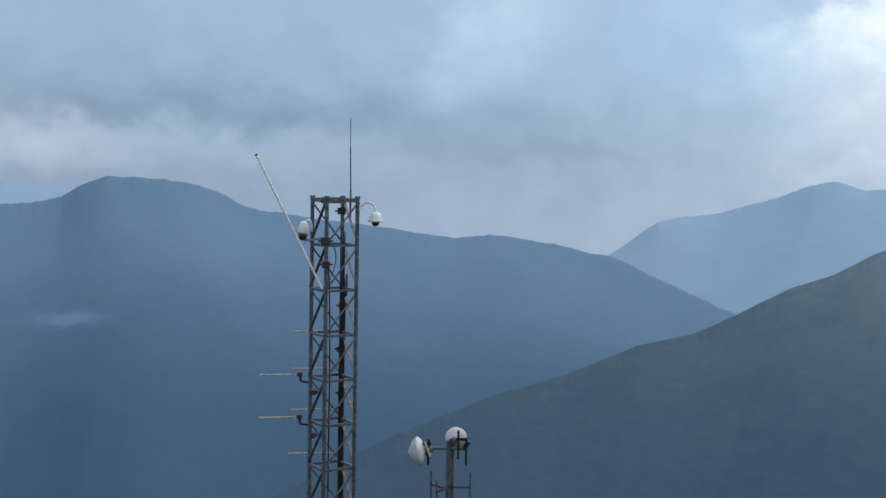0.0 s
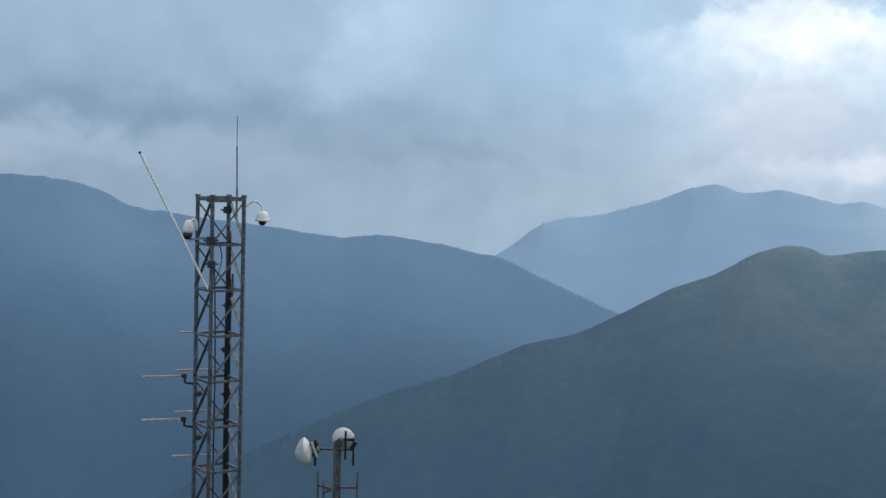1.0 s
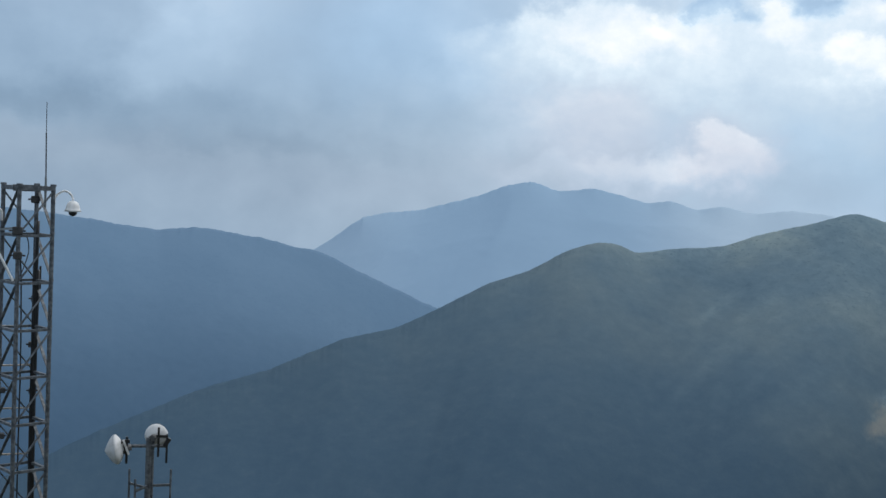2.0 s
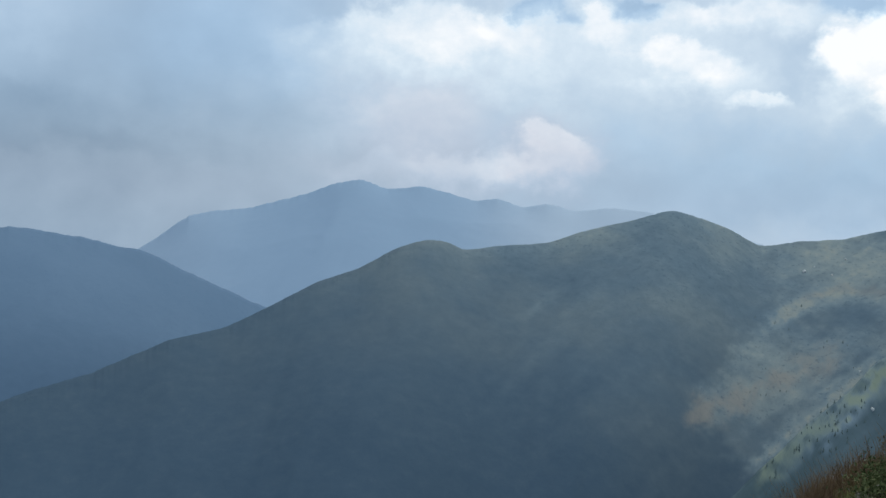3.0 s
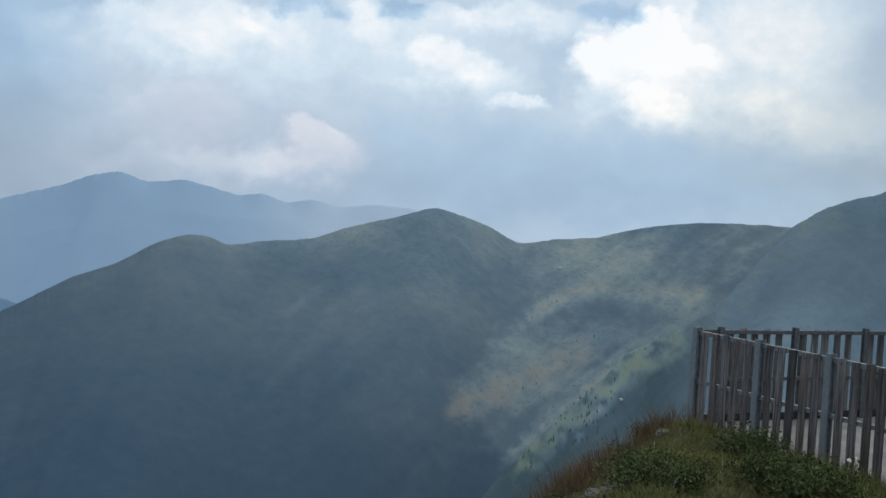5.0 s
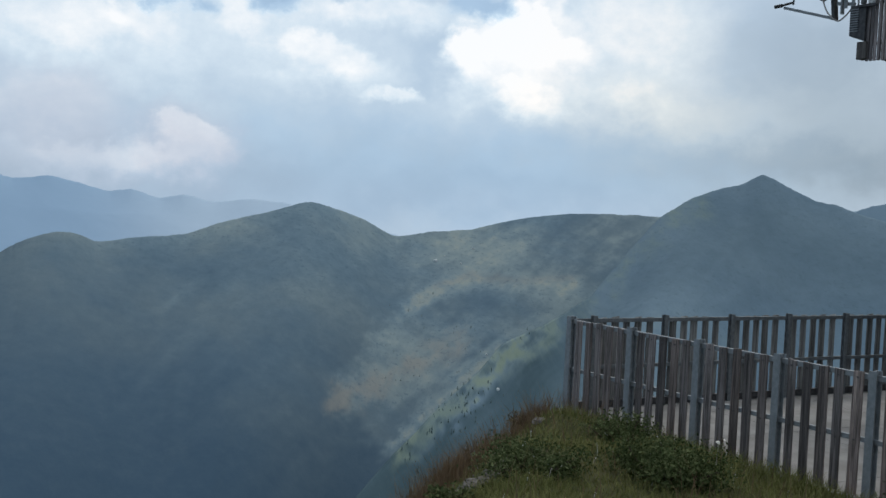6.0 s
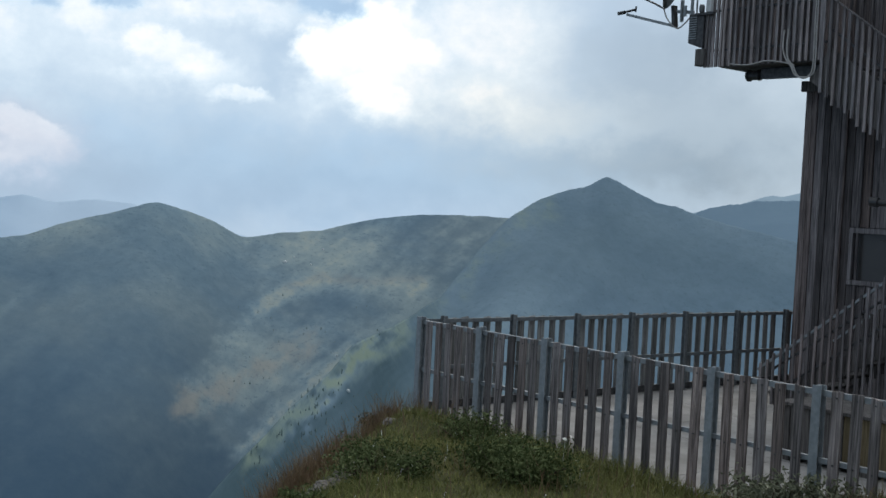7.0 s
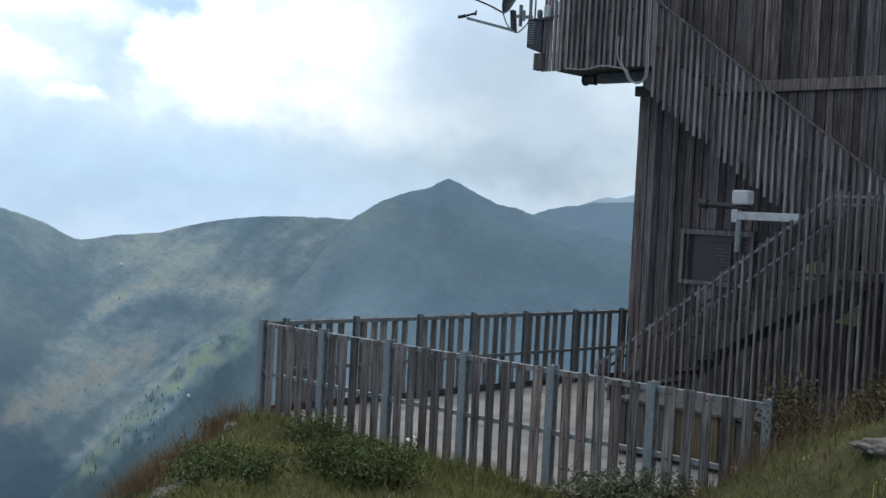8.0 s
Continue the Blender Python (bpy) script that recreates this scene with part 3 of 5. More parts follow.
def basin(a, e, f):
    """Pasture of the open hollow between the round summit and the pointed peak, and along the crests, with sun and haze
    put into its weights.
    """
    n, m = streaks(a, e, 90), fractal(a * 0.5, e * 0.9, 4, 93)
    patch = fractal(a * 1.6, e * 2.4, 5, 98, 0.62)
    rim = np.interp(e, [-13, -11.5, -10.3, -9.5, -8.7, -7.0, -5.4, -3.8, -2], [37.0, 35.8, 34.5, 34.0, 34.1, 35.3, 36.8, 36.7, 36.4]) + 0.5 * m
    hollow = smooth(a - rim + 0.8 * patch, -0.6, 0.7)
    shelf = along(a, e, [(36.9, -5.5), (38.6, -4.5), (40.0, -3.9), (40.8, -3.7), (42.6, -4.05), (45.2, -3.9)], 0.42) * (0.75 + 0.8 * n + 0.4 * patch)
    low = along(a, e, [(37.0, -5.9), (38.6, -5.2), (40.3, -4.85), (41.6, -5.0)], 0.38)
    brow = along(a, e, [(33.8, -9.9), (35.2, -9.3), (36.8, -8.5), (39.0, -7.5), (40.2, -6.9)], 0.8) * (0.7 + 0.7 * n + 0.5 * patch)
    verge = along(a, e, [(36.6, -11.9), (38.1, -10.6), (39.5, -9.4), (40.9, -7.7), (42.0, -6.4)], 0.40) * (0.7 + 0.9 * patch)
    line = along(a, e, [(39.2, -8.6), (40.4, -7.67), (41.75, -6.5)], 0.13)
    dark_strip = along(a, e, [(37.0, -10.3), (38.4, -9.3), (40.0, -8.3), (41.2, -6.6)], 0.5)
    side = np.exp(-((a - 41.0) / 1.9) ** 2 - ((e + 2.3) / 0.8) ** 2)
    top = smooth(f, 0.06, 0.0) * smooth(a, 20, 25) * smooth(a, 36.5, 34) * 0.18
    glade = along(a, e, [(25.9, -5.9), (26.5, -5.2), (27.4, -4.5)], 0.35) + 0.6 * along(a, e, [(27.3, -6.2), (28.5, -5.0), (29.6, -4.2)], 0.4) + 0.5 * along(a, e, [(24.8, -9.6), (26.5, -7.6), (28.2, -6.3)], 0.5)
    # veil: haze, painted paler towards the crest
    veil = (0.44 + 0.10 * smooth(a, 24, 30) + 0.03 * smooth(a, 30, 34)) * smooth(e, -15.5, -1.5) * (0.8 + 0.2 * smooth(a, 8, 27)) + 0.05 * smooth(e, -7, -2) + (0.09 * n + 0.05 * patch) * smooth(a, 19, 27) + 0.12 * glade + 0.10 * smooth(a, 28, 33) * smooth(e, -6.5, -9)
    # open_: sunlight on the hollow, painted as paler cover over its turf patches
    open_ = 0.64 + 0.36 * n + 0.22 * patch - 0.15 * smooth(a, 42.0, 45.5) * smooth(e, -4.5, -3.2) + 0.40 * shelf - 0.22 * low - 0.30 * smooth(e, -8.8, -11.0) * smooth(a, 38.5, 35.5) + 0.22 * brow + 0.42 * verge + 0.22 * line - 0.16 * dark_strip + 0.22 * side * (0.8 + n)
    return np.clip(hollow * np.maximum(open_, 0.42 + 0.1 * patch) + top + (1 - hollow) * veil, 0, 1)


def heather(a, e):
    """Where the hollow's turf has withered: its lower slope and a strip under the crest."""
    return along(a, e, [(33.6, -10.0), (35.2, -9.3), (36.8, -8.5), (39.0, -7.4), (40.2, -6.8)], 0.9) * (0.75 + fractal(a * 1.6, e * 2.4, 5, 104, 0.62)) + 0.6 * along(a, e, [(38.4, -4.3), (40.0, -3.7), (42.6, -3.8), (45.2, -3.5)], 0.25)


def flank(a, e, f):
    """The peak's side: sunlight on the turf of its long spur, shade below and haze put into the weights, patches of
    open turf above.
    """
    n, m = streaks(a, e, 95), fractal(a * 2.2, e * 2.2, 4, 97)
    # strip and green: sunlight on the spur, painted as paler turf
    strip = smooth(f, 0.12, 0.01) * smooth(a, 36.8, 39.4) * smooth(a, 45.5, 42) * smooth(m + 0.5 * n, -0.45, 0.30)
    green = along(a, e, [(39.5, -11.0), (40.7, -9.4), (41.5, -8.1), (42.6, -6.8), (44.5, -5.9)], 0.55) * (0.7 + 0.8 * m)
    # paler down the right side: valley haze in the cover weight
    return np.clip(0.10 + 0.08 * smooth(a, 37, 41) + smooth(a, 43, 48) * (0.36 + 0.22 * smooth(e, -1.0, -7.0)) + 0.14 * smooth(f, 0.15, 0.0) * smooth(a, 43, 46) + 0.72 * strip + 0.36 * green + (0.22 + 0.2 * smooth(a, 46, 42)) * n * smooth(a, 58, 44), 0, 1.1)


def spur_turf_sun(a, e):
    """Greener turf on the peak's near spur, and the sunlit strip along its crest put into the colour."""
    return 0.5 * along(a, e, [(44.0, -6.2), (46.2, -4.4), (48.0, -2.0), (49.6, -0.4), (51.5, 0.5)], 1.1) * (0.7 + fractal(a * 1.4, e * 1.6, 4, 107, 0.6)) \
        + along(a, e, [(37.0, -12.2), (39.2, -10.0), (41.0, -8.1), (42.6, -7.0), (44.2, -6.0)], 0.9) * (0.8 + 0.9 * fractal(a * 2.2, e * 2.2, 4, 97))


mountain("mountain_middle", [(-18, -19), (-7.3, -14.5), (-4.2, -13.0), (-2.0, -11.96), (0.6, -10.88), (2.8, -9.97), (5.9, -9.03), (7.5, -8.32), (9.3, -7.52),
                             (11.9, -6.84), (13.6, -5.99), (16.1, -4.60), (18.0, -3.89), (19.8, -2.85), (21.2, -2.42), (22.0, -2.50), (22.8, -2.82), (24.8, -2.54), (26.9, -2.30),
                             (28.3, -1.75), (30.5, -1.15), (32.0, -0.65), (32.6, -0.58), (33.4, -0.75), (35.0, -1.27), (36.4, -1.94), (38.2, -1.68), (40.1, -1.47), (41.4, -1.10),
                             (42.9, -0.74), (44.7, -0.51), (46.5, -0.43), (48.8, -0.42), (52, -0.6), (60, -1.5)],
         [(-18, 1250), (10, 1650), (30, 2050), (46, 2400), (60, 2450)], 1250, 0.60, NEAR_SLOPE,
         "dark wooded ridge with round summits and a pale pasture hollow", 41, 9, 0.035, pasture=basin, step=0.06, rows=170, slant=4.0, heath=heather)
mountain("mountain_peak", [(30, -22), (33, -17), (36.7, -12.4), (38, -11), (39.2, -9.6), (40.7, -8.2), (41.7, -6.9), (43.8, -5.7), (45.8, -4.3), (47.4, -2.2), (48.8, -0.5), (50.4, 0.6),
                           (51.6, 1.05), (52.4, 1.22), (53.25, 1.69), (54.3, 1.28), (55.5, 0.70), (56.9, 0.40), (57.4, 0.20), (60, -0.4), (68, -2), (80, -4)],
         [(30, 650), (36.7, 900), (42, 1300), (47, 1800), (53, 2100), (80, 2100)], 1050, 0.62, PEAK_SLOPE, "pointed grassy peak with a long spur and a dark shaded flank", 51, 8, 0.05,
         pasture=flank, heath=spur_turf_sun, rows=150, step=0.06, size=300.0, slant=7.0)
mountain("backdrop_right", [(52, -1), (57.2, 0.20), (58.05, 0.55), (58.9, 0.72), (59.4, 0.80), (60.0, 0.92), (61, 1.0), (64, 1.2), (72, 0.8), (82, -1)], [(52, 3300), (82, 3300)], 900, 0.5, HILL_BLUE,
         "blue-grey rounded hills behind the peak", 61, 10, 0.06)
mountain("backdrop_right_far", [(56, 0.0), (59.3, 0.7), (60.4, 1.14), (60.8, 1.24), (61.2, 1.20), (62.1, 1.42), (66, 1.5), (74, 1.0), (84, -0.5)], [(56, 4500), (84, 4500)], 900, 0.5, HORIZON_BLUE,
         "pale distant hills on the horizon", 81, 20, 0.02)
# ---- terrace, fences ----
PLAN = Matrix.Translation(CORNER) @ Matrix(((ALONG.x, INTO.x, 0, 0), (ALONG.y, INTO.y, 0, 0), (0, 0, 1, 0), (0, 0, 0, 1)))


def spot(u, w, z, turn=0.0):
    """A pose in the terrace's plan: u along the front fence, w from it towards the building."""
    return PLAN @ Matrix.Translation((u, w, z)) @ Matrix.Rotation(turn, 4, "Z")


def mesh_of(name, bm, mat):
    me = bpy.data.meshes.new(name)
    bm.to_mesh(me)
    bm.free()
    me.materials.append(mat)
    return me


def piece(name, me, parent, at):
    ob = new(name, me)
    ob.parent = parent
    ob.matrix_basis = at
    return ob


terrace = thing("pavement", spot(0, 0, 0), "pale worn concrete terrace slab beside the building", "pavement", kind="structure")
for u in np.arange(-0.1, 8.0, 2.05):
    for w in np.arange(-0.12, 8.8, 2.05):
        part("slab", box(bmesh.new(), (u, w, -0.24), (u + 2.04, w + 2.04, 0.0), 0.008), CONCRETE, terrace)

rng = random.Random(5)
BOARDS = []
for k in range(4):  # four boards of slightly different width, tops sawn uneven
    bm = bmesh.new()
    wide = 0.096 + 0.006 * k
    box(bm, (-wide / 2, -0.010, 0.0), (wide / 2, 0.010, 1.165), 0.003)
    for v in bm.verts:
        if v.co.z > 1.0:
            v.co.z += 0.012 * (k - 1.5) * v.co.x / wide + 0.004 * rng.uniform(-1, 1)
        v.co.x += 0.003 * math.sin(3 * v.co.z + k)
    BOARDS.append(mesh_of("board", bm, FENCE_WOOD))
RIM_BOARDS = [me.copy() for me in BOARDS]
for me in RIM_BOARDS:
    me.materials[0] = RIM_WOOD
bm = box(bmesh.new(), (-0.045, -0.005, -0.2), (0.045, 0.005, 1.17), 0.002)
box(bm, (-0.006, 0.005, -0.2), (0.006, 0.07, 1.17)), box(bm, (-0.045, 0.07, -0.2), (0.045, 0.08, 1.17), 0.002)
box(bm, (-0.075, -0.012, -0.22), (0.075, 0.092, -0.2))
POST = mesh_of("post", bm, ZINC)
RIM_POST = POST.copy()
for v in RIM_POST.vertices:   # slimmer sections along the rim
    v.co.x *= 0.72
    v.co.y *= 0.8
RIM_POST.materials[0] = RIM_ZINC
bm = bmesh.new()
bar(bm, (0, -0.012, 0), (0, 0.012, 0), 0.016, sides=8)
BOLT = mesh_of("bolt", bm, DARK_STEEL)


def fence_run(fence, stations, base, turn, face, post, metal):
    """Posts, boards and rails of a straight run, along the local x axis of the fence's own frame; boards on the side that face tells."""
    m = Matrix.Rotation(turn, 4, "Z")
    for x in stations:
        piece("post", post, fence, m @ Matrix.Translation((x, -0.03 if face < 0 else -0.04, base)))
    for p, q in zip(stations, stations[1:]):
        x0, x1 = p + 0.012, q - 0.012
        for z, h in ((1.105, 0.05), (0.52, 0.045)):
            bm = box(bmesh.new(), (x0, 0.008, z - h / 2), (x1, 0.014, z + h / 2))
            box(bm, (x0, 0.014, z + h / 2 - 0.006), (x1, 0.05, z + h / 2))
            part("rail", bm, metal, fence, at=m)
        for j in range(1, 6):
            x = p + (q - p) * j / 6 + rng.uniform(-0.010, 0.010)
            tilt = Matrix.Rotation(rng.uniform(-0.010, 0.010), 4, "Y")
            board = piece("board", (BOARDS if face < 0 else RIM_BOARDS)[rng.randrange(4)], fence,
                          m @ Matrix.Translation((x, -0.008 if face < 0 else 0.072, -0.03 + rng.uniform(-0.012, 0.008))) @ tilt)
            for z in (1.11, 0.53):
                piece("bolt", BOLT, board, Matrix.Translation((0.0, -0.008, z)))


fence = thing("fence", spot(0, 0, 0), "weathered board fence on galvanised posts along the terrace front", "fence", "terrace fences")
fence_run(fence, (0.05, 1.18, 2.28, 3.41, 4.56, 5.71, 6.86), 0.0, 0.0, -1, POST, ZINC)
fence = thing("fence", spot(0.0, 0.0, 0), "weathered board fence on galvanised posts along the terrace rim", "fence", "terrace fences")
back_run = Matrix.Rotation(math.pi / 2, 4, "Z")
fence_run(fence, (0.39, 1.56, 2.74, 3.83, 5.00, 6.22, 7.46, 8.66), 0.0, math.pi / 2, 1, RIM_POST, RIM_ZINC)
part("rail", box(bmesh.new(), (0.05, 0.02, 1.08), (0.39, 0.03, 1.13)), RIM_ZINC, fence, at=back_run)
part("board", box(bmesh.new(), (0.12, 0.05, -0.02), (0.215, 0.078, 1.13), 0.003), RIM_WOOD, fence, at=back_run)
part("kick_rail", box(bmesh.new(), (0.05, -0.01, 0.01), (8.66, 0.05, 0.10), 0.004), DARK_STEEL, fence, "dark steel foot rail", at=back_run)

# ---- the timber tower ----
U0, W0 = 0.5, 7.0   # its visible corner
tower = thing("building", spot(0, 0, 0), "tall building clad in dark weathered upright planks", "building")
bm = box(bmesh.new(), (U0 + 0.03, W0 + 0.03, -0.3), (9.5, W0 + 5.0, 9.0))
part("wall", bm, CLAD_WOOD, tower)
rng = random.Random(11)
u = U0
while u < 8.6:
    wide = rng.choice((0.11, 0.14, 0.16, 0.19))
    for z0, z1 in ((-0.1, 4.62 if u < 2.2 else 4.60), (4.78, 8.9)):
        lo, hi = z0 + rng.uniform(-0.01, 0.0), z1
        y = W0 - rng.uniform(0.0, 0.022)
        if 1.38 < u + wide / 2 < 2.68 and z0 < 1:   # the window's opening
            part("plank", box(bmesh.new(), (u, y, lo), (u + wide - 0.012, W0 + 0.03, 1.70), 0.003), CLAD_WOOD, tower)
            part("plank", box(bmesh.new(), (u, y, 2.55), (u + wide - 0.012, W0 + 0.03, hi), 0.003), CLAD_WOOD, tower)
        else:
            part("plank", box(bmesh.new(), (u, y, lo), (u + wide - 0.012, W0 + 0.03, hi), 0.003), CLAD_WOOD, tower)
    if rng.random() < 0.35:   # a cover batten over the joint
        part("batten", box(bmesh.new(), (u + wide - 0.025, W0 - 0.05, 4.78 if rng.random() < 0.5 else -0.1), (u + wide + 0.012, W0 - 0.022, 8.9), 0.003), CLAD_WOOD, tower)
    u += wide
w = W0 + 0.03
while w < W0 + 4.9:
    wide = rng.choice((0.14, 0.17, 0.2))
    part("plank", box(bmesh.new(), (U0 - rng.uniform(0.0, 0.012), w, -0.1), (U0 + 0.03, w + wide - 0.012, 8.9), 0.003), CLAD_WOOD, tower)
    w += wide
part("corner_post", box(bmesh.new(), (U0 - 0.02, W0 - 0.03, -0.1), (U0 + 0.09, W0 - 0.023, 4.6), 0.002), CLAD_WOOD, tower)
part("corner_beam", box(bmesh.new(), (U0 - 0.08, W0 - 0.10, 4.60), (U0 + 0.62, W0 - 0.022, 4.76), 0.006), BEAM_WOOD, tower, "dark timber beam end")
part("band", box(bmesh.new(), (U0 + 1.2, W0 - 0.07, 4.60), (8.6, W0 - 0.022, 4.77), 0.006), FENCE_WOOD, tower, "pale grey weathered horizontal timber band")

window = part("window", box(bmesh.new(), (1.46, W0 + 0.02, 1.72), (2.62, W0 + 0.028, 2.52)), GLASS_DARK, tower, "dark glass window")
bm = bmesh.new()
for lo, hi in (((1.40, 1.69), (2.66, 1.76)), ((1.40, 2.46), (2.66, 2.54)), ((1.40, 1.762), (1.46, 2.458)), ((2.60, 1.762), (2.66, 2.458))):
    box(bm, (lo[0], W0 - 0.06, lo[1]), (hi[0], W0 + 0.02, hi[1]), 0.004)
part("window_frame", bm, SLAT_WOOD, window, "weathered grey timber frame")
for k in range(11):   # the slats of a drawn blind
    part("blind_slat", box(bmesh.new(), (1.98, W0 + 0.012, 1.80 + 0.05 * k), (2.58, W0 + 0.016, 1.822 + 0.05 * k)), BEAM_WOOD, window)
part("glazing_bar", box(bmesh.new(), (2.25, W0 - 0.02, 1.762), (2.275, W0 + 0.018, 2.40), 0.003), BEAM_WOOD, window)
part("glazing_bar", box(bmesh.new(), (1.9, W0 - 0.02, 2.36), (2.598, W0 + 0.018, 2.385), 0.003), BEAM_WOOD, window)

# ---- the outside stair ----
stair = thing("staircase", spot(0, 0, 0), "zigzag outside staircase screened by upright grey slats", "staircase")
WL, WU = 5.1, 6.05          # screens of the lower and the upper flight
PITCH = 0.108


def low_rail(u):
    return 0.53 + 0.737 * (u - 1.32) if u < 4.74 else 3.06


def up_rail(u):
    return 5.91 - 0.717 * (u - 1.35)


def slat_mesh(length, wide, mat):
    bm = box(bmesh.new(), (-wide / 2, -0.013, 0.0), (wide / 2, 0.013, length), 0.003)
    return mesh_of("slat", bm, mat)


SLATS = {}


def slat(u, w, z0, z1, wide=0.046, mat=SLAT_WOOD):
    n = max(1, round((z1 - z0) / 0.04))
    key = (n, wide, mat.name)
    if key not in SLATS:
        SLATS[key] = slat_mesh(n * 0.04, wide, mat)
    piece("slat", SLATS[key], stair, Matrix.Translation((u + rng.uniform(-0.006, 0.006), w, z1 - n * 0.04)) @ Matrix.Rotation(rng.uniform(-0.006, 0.006), 4, "Y"))


u = 1.32
while u < 8.2:
    slat(u, WL, 0.0 if u < 6 else 0.4, low_rail(u) + 0.03 + rng.uniform(-0.015, 0.02), 0.035, SHADED_SLAT)
    u += PITCH
u = 1.35
while u < 5.6:
    slat(u, WU, up_rail(u) - 1.46 + rng.uniform(-0.04, 0.03), up_rail(u) - 0.005)
    u += PITCH
u = 1.40
while u < 5.5:   # the inner balustrade of the upper flight
    slat(u, WU + 0.085, up_rail(u) - 1.30 + rng.uniform(-0.04, 0.03), up_rail(u) - 0.06, 0.034)
    u += PITCH
u = 1.95
while u < 4.75:   # and of the lower one, in darker wood for the shade behind the screen
    slat(u, WU - 0.12, low_rail(u) - 0.98 + rng.uniform(-0.03, 0.03), low_rail(u) - 0.02, 0.032, BEAM_WOOD)
    u += PITCH
u = -0.80
while u < 1.33:
    slat(u, WU, 4.94 + rng.uniform(-0.02, 0.02), 6.1)
    u += PITCH if u > -0.45 else 0.072
u = -0.52
while u < 1.33:   # dark boards close behind the slats
    part("back_board", box(bmesh.new(), (u, WU + 0.035, 4.955 + rng.uniform(0, 0.02)), (u + 0.138, WU + 0.055, 6.1), 0.003), CLAD_WOOD, stair)
    u += 0.144
w = WU + 0.1
while w < W0 - 0.05:
    slat(-0.74, w, 4.97, 6.1)
    w += PITCH


def rail(name, p, q, wide, deep, mat, label=""):
    return part(name, bar(bmesh.new(), p, q, wide, deep), mat, stair, label)


rail("handrail", (1.25, WL + 0.035, low_rail(1.25) - 0.01), (4.74, WL + 0.035, 3.03), 0.03, 0.035, ZINC, "thin galvanised handrail")
rail("handrail", (1.9, WU - 0.09, low_rail(1.9) - 0.03), (4.74, WU - 0.09, 3.01), 0.03, 0.03, ZINC)
rail("handrail", (4.74, WL + 0.035, 3.04), (8.2, WL + 0.035, 3.04), 0.03, 0.035, ZINC)
rail("handrail", (4.74, WL + 0.04, 2.94), (8.2, WL + 0.04, 2.94), 0.02, 0.02, ZINC)
rail("handrail", (1.33, WU - 0.022, up_rail(1.33)), (5.62, WU - 0.022, up_rail(5.62)), 0.05, 0.018, SLAT_WOOD)
for d in (0.36, 0.72):
    rail("knee_rail", (1.5, WL + 0.035, low_rail(1.5) - d + 0.2), (4.8, WL + 0.035, low_rail(4.72) - d + 0.1), 0.03, 0.03, DARK_STEEL)
rail("knee_rail", (1.4, WU + 0.03, up_rail(1.4) - 0.45), (5.6, WU + 0.03, up_rail(5.6) - 0.45), 0.04, 0.03, DARK_STEEL)
rail("stringer", (1.5, WL + 0.06, 0.08), (4.9, WL + 0.06, 2.0), 0.04, 0.24, BEAM_WOOD, "dark timber stringer")
rail("stringer", (2.0, WU - 0.06, 0.42), (4.9, WU - 0.06, 2.0), 0.04, 0.24, BEAM_WOOD)
# outer stringer widened over the treads, standing in for the dark gaps between slats
rail("stringer", (1.3, WU + 0.05, 4.88), (5.7, WU + 0.05, 2.03), 0.04, 0.56, BEAM_WOOD, "widened timber side board hiding the treads")
rail("stringer", (1.3, W0 - 0.08, 4.80), (5.7, W0 - 0.08, 1.95), 0.04, 0.26, BEAM_WOOD)
for k in range(11):
    part("tread", box(bmesh.new(), (1.75 + 0.255 * k, WL + 0.09, 0.13 + 0.188 * k), (2.03 + 0.255 * k, WU - 0.09, 0.17 + 0.188 * k), 0.004), BEAM_WOOD, stair)
for k in range(15):
    part("tread", box(bmesh.new(), (5.05 - 0.255 * k, WU + 0.08, 2.27 + 0.183 * k), (5.33 - 0.255 * k, W0 - 0.11, 2.31 + 0.183 * k), 0.004), BEAM_WOOD, stair)
part("landing", box(bmesh.new(), (4.85, WL + 0.06, 2.0), (8.2, W0 - 0.06, 2.12), 0.006), BEAM_WOOD, stair, "dark timber landing")
part("landing", box(bmesh.new(), (-0.52, WU + 0.06, 4.93), (1.30, W0 - 0.05, 5.03), 0.006), BEAM_WOOD, stair, "dark timber balcony floor")
for w in (WL + 0.15, WU, W0 - 0.15):
    part("landing_post", box(bmesh.new(), (6.2, w - 0.06, -0.1), (6.32, w + 0.06, 2.0), 0.006), BEAM_WOOD, stair)
bm = bar(bmesh.new(), (0.07, 6.42, 4.835), (1.75, 6.42, 4.835), 0.15, 0.15)
bar(bm, (-0.03, 6.42, 4.85), (0.08, 6.42, 4.85), 0.06, sides=12)
part("balcony_beam", bm, DARK_STEEL, stair, "dark steel carrying beam")
bm = bar(bmesh.new(), (-0.19, 6.42, 4.825), (0.02, 6.42, 4.825), 0.15, sides=16)
bar(bm, (-0.22, 6.42, 4.825), (-0.185, 6.42, 4.825), 0.185, sides=16)
bar(bm, (-0.02, 6.42, 4.825), (0.0, 6.42, 4.825), 0.175, sides=16)
part("beam_cap", bm, DARK_STEEL, stair)
part("corner_stud", box(bmesh.new(), (-0.97, WU - 0.05, 4.97), (-0.78, WU + 0.10, 5.24), 0.01), BEAM_WOOD, stair)
rail("handrail", (-0.8, WU + 0.03, 5.82), (1.4, WU + 0.03, 5.82), 0.05, 0.03, DARK_STEEL)
rail("handrail", (-0.8, WU + 0.03, 5.2), (1.4, WU + 0.03, 5.2), 0.05, 0.03, DARK_STEEL)

# cables on the balcony
conduit = thing("cable", spot(0, 0, 0), "pale grey cable looped under the balcony slats", "cable", "balcony cables")
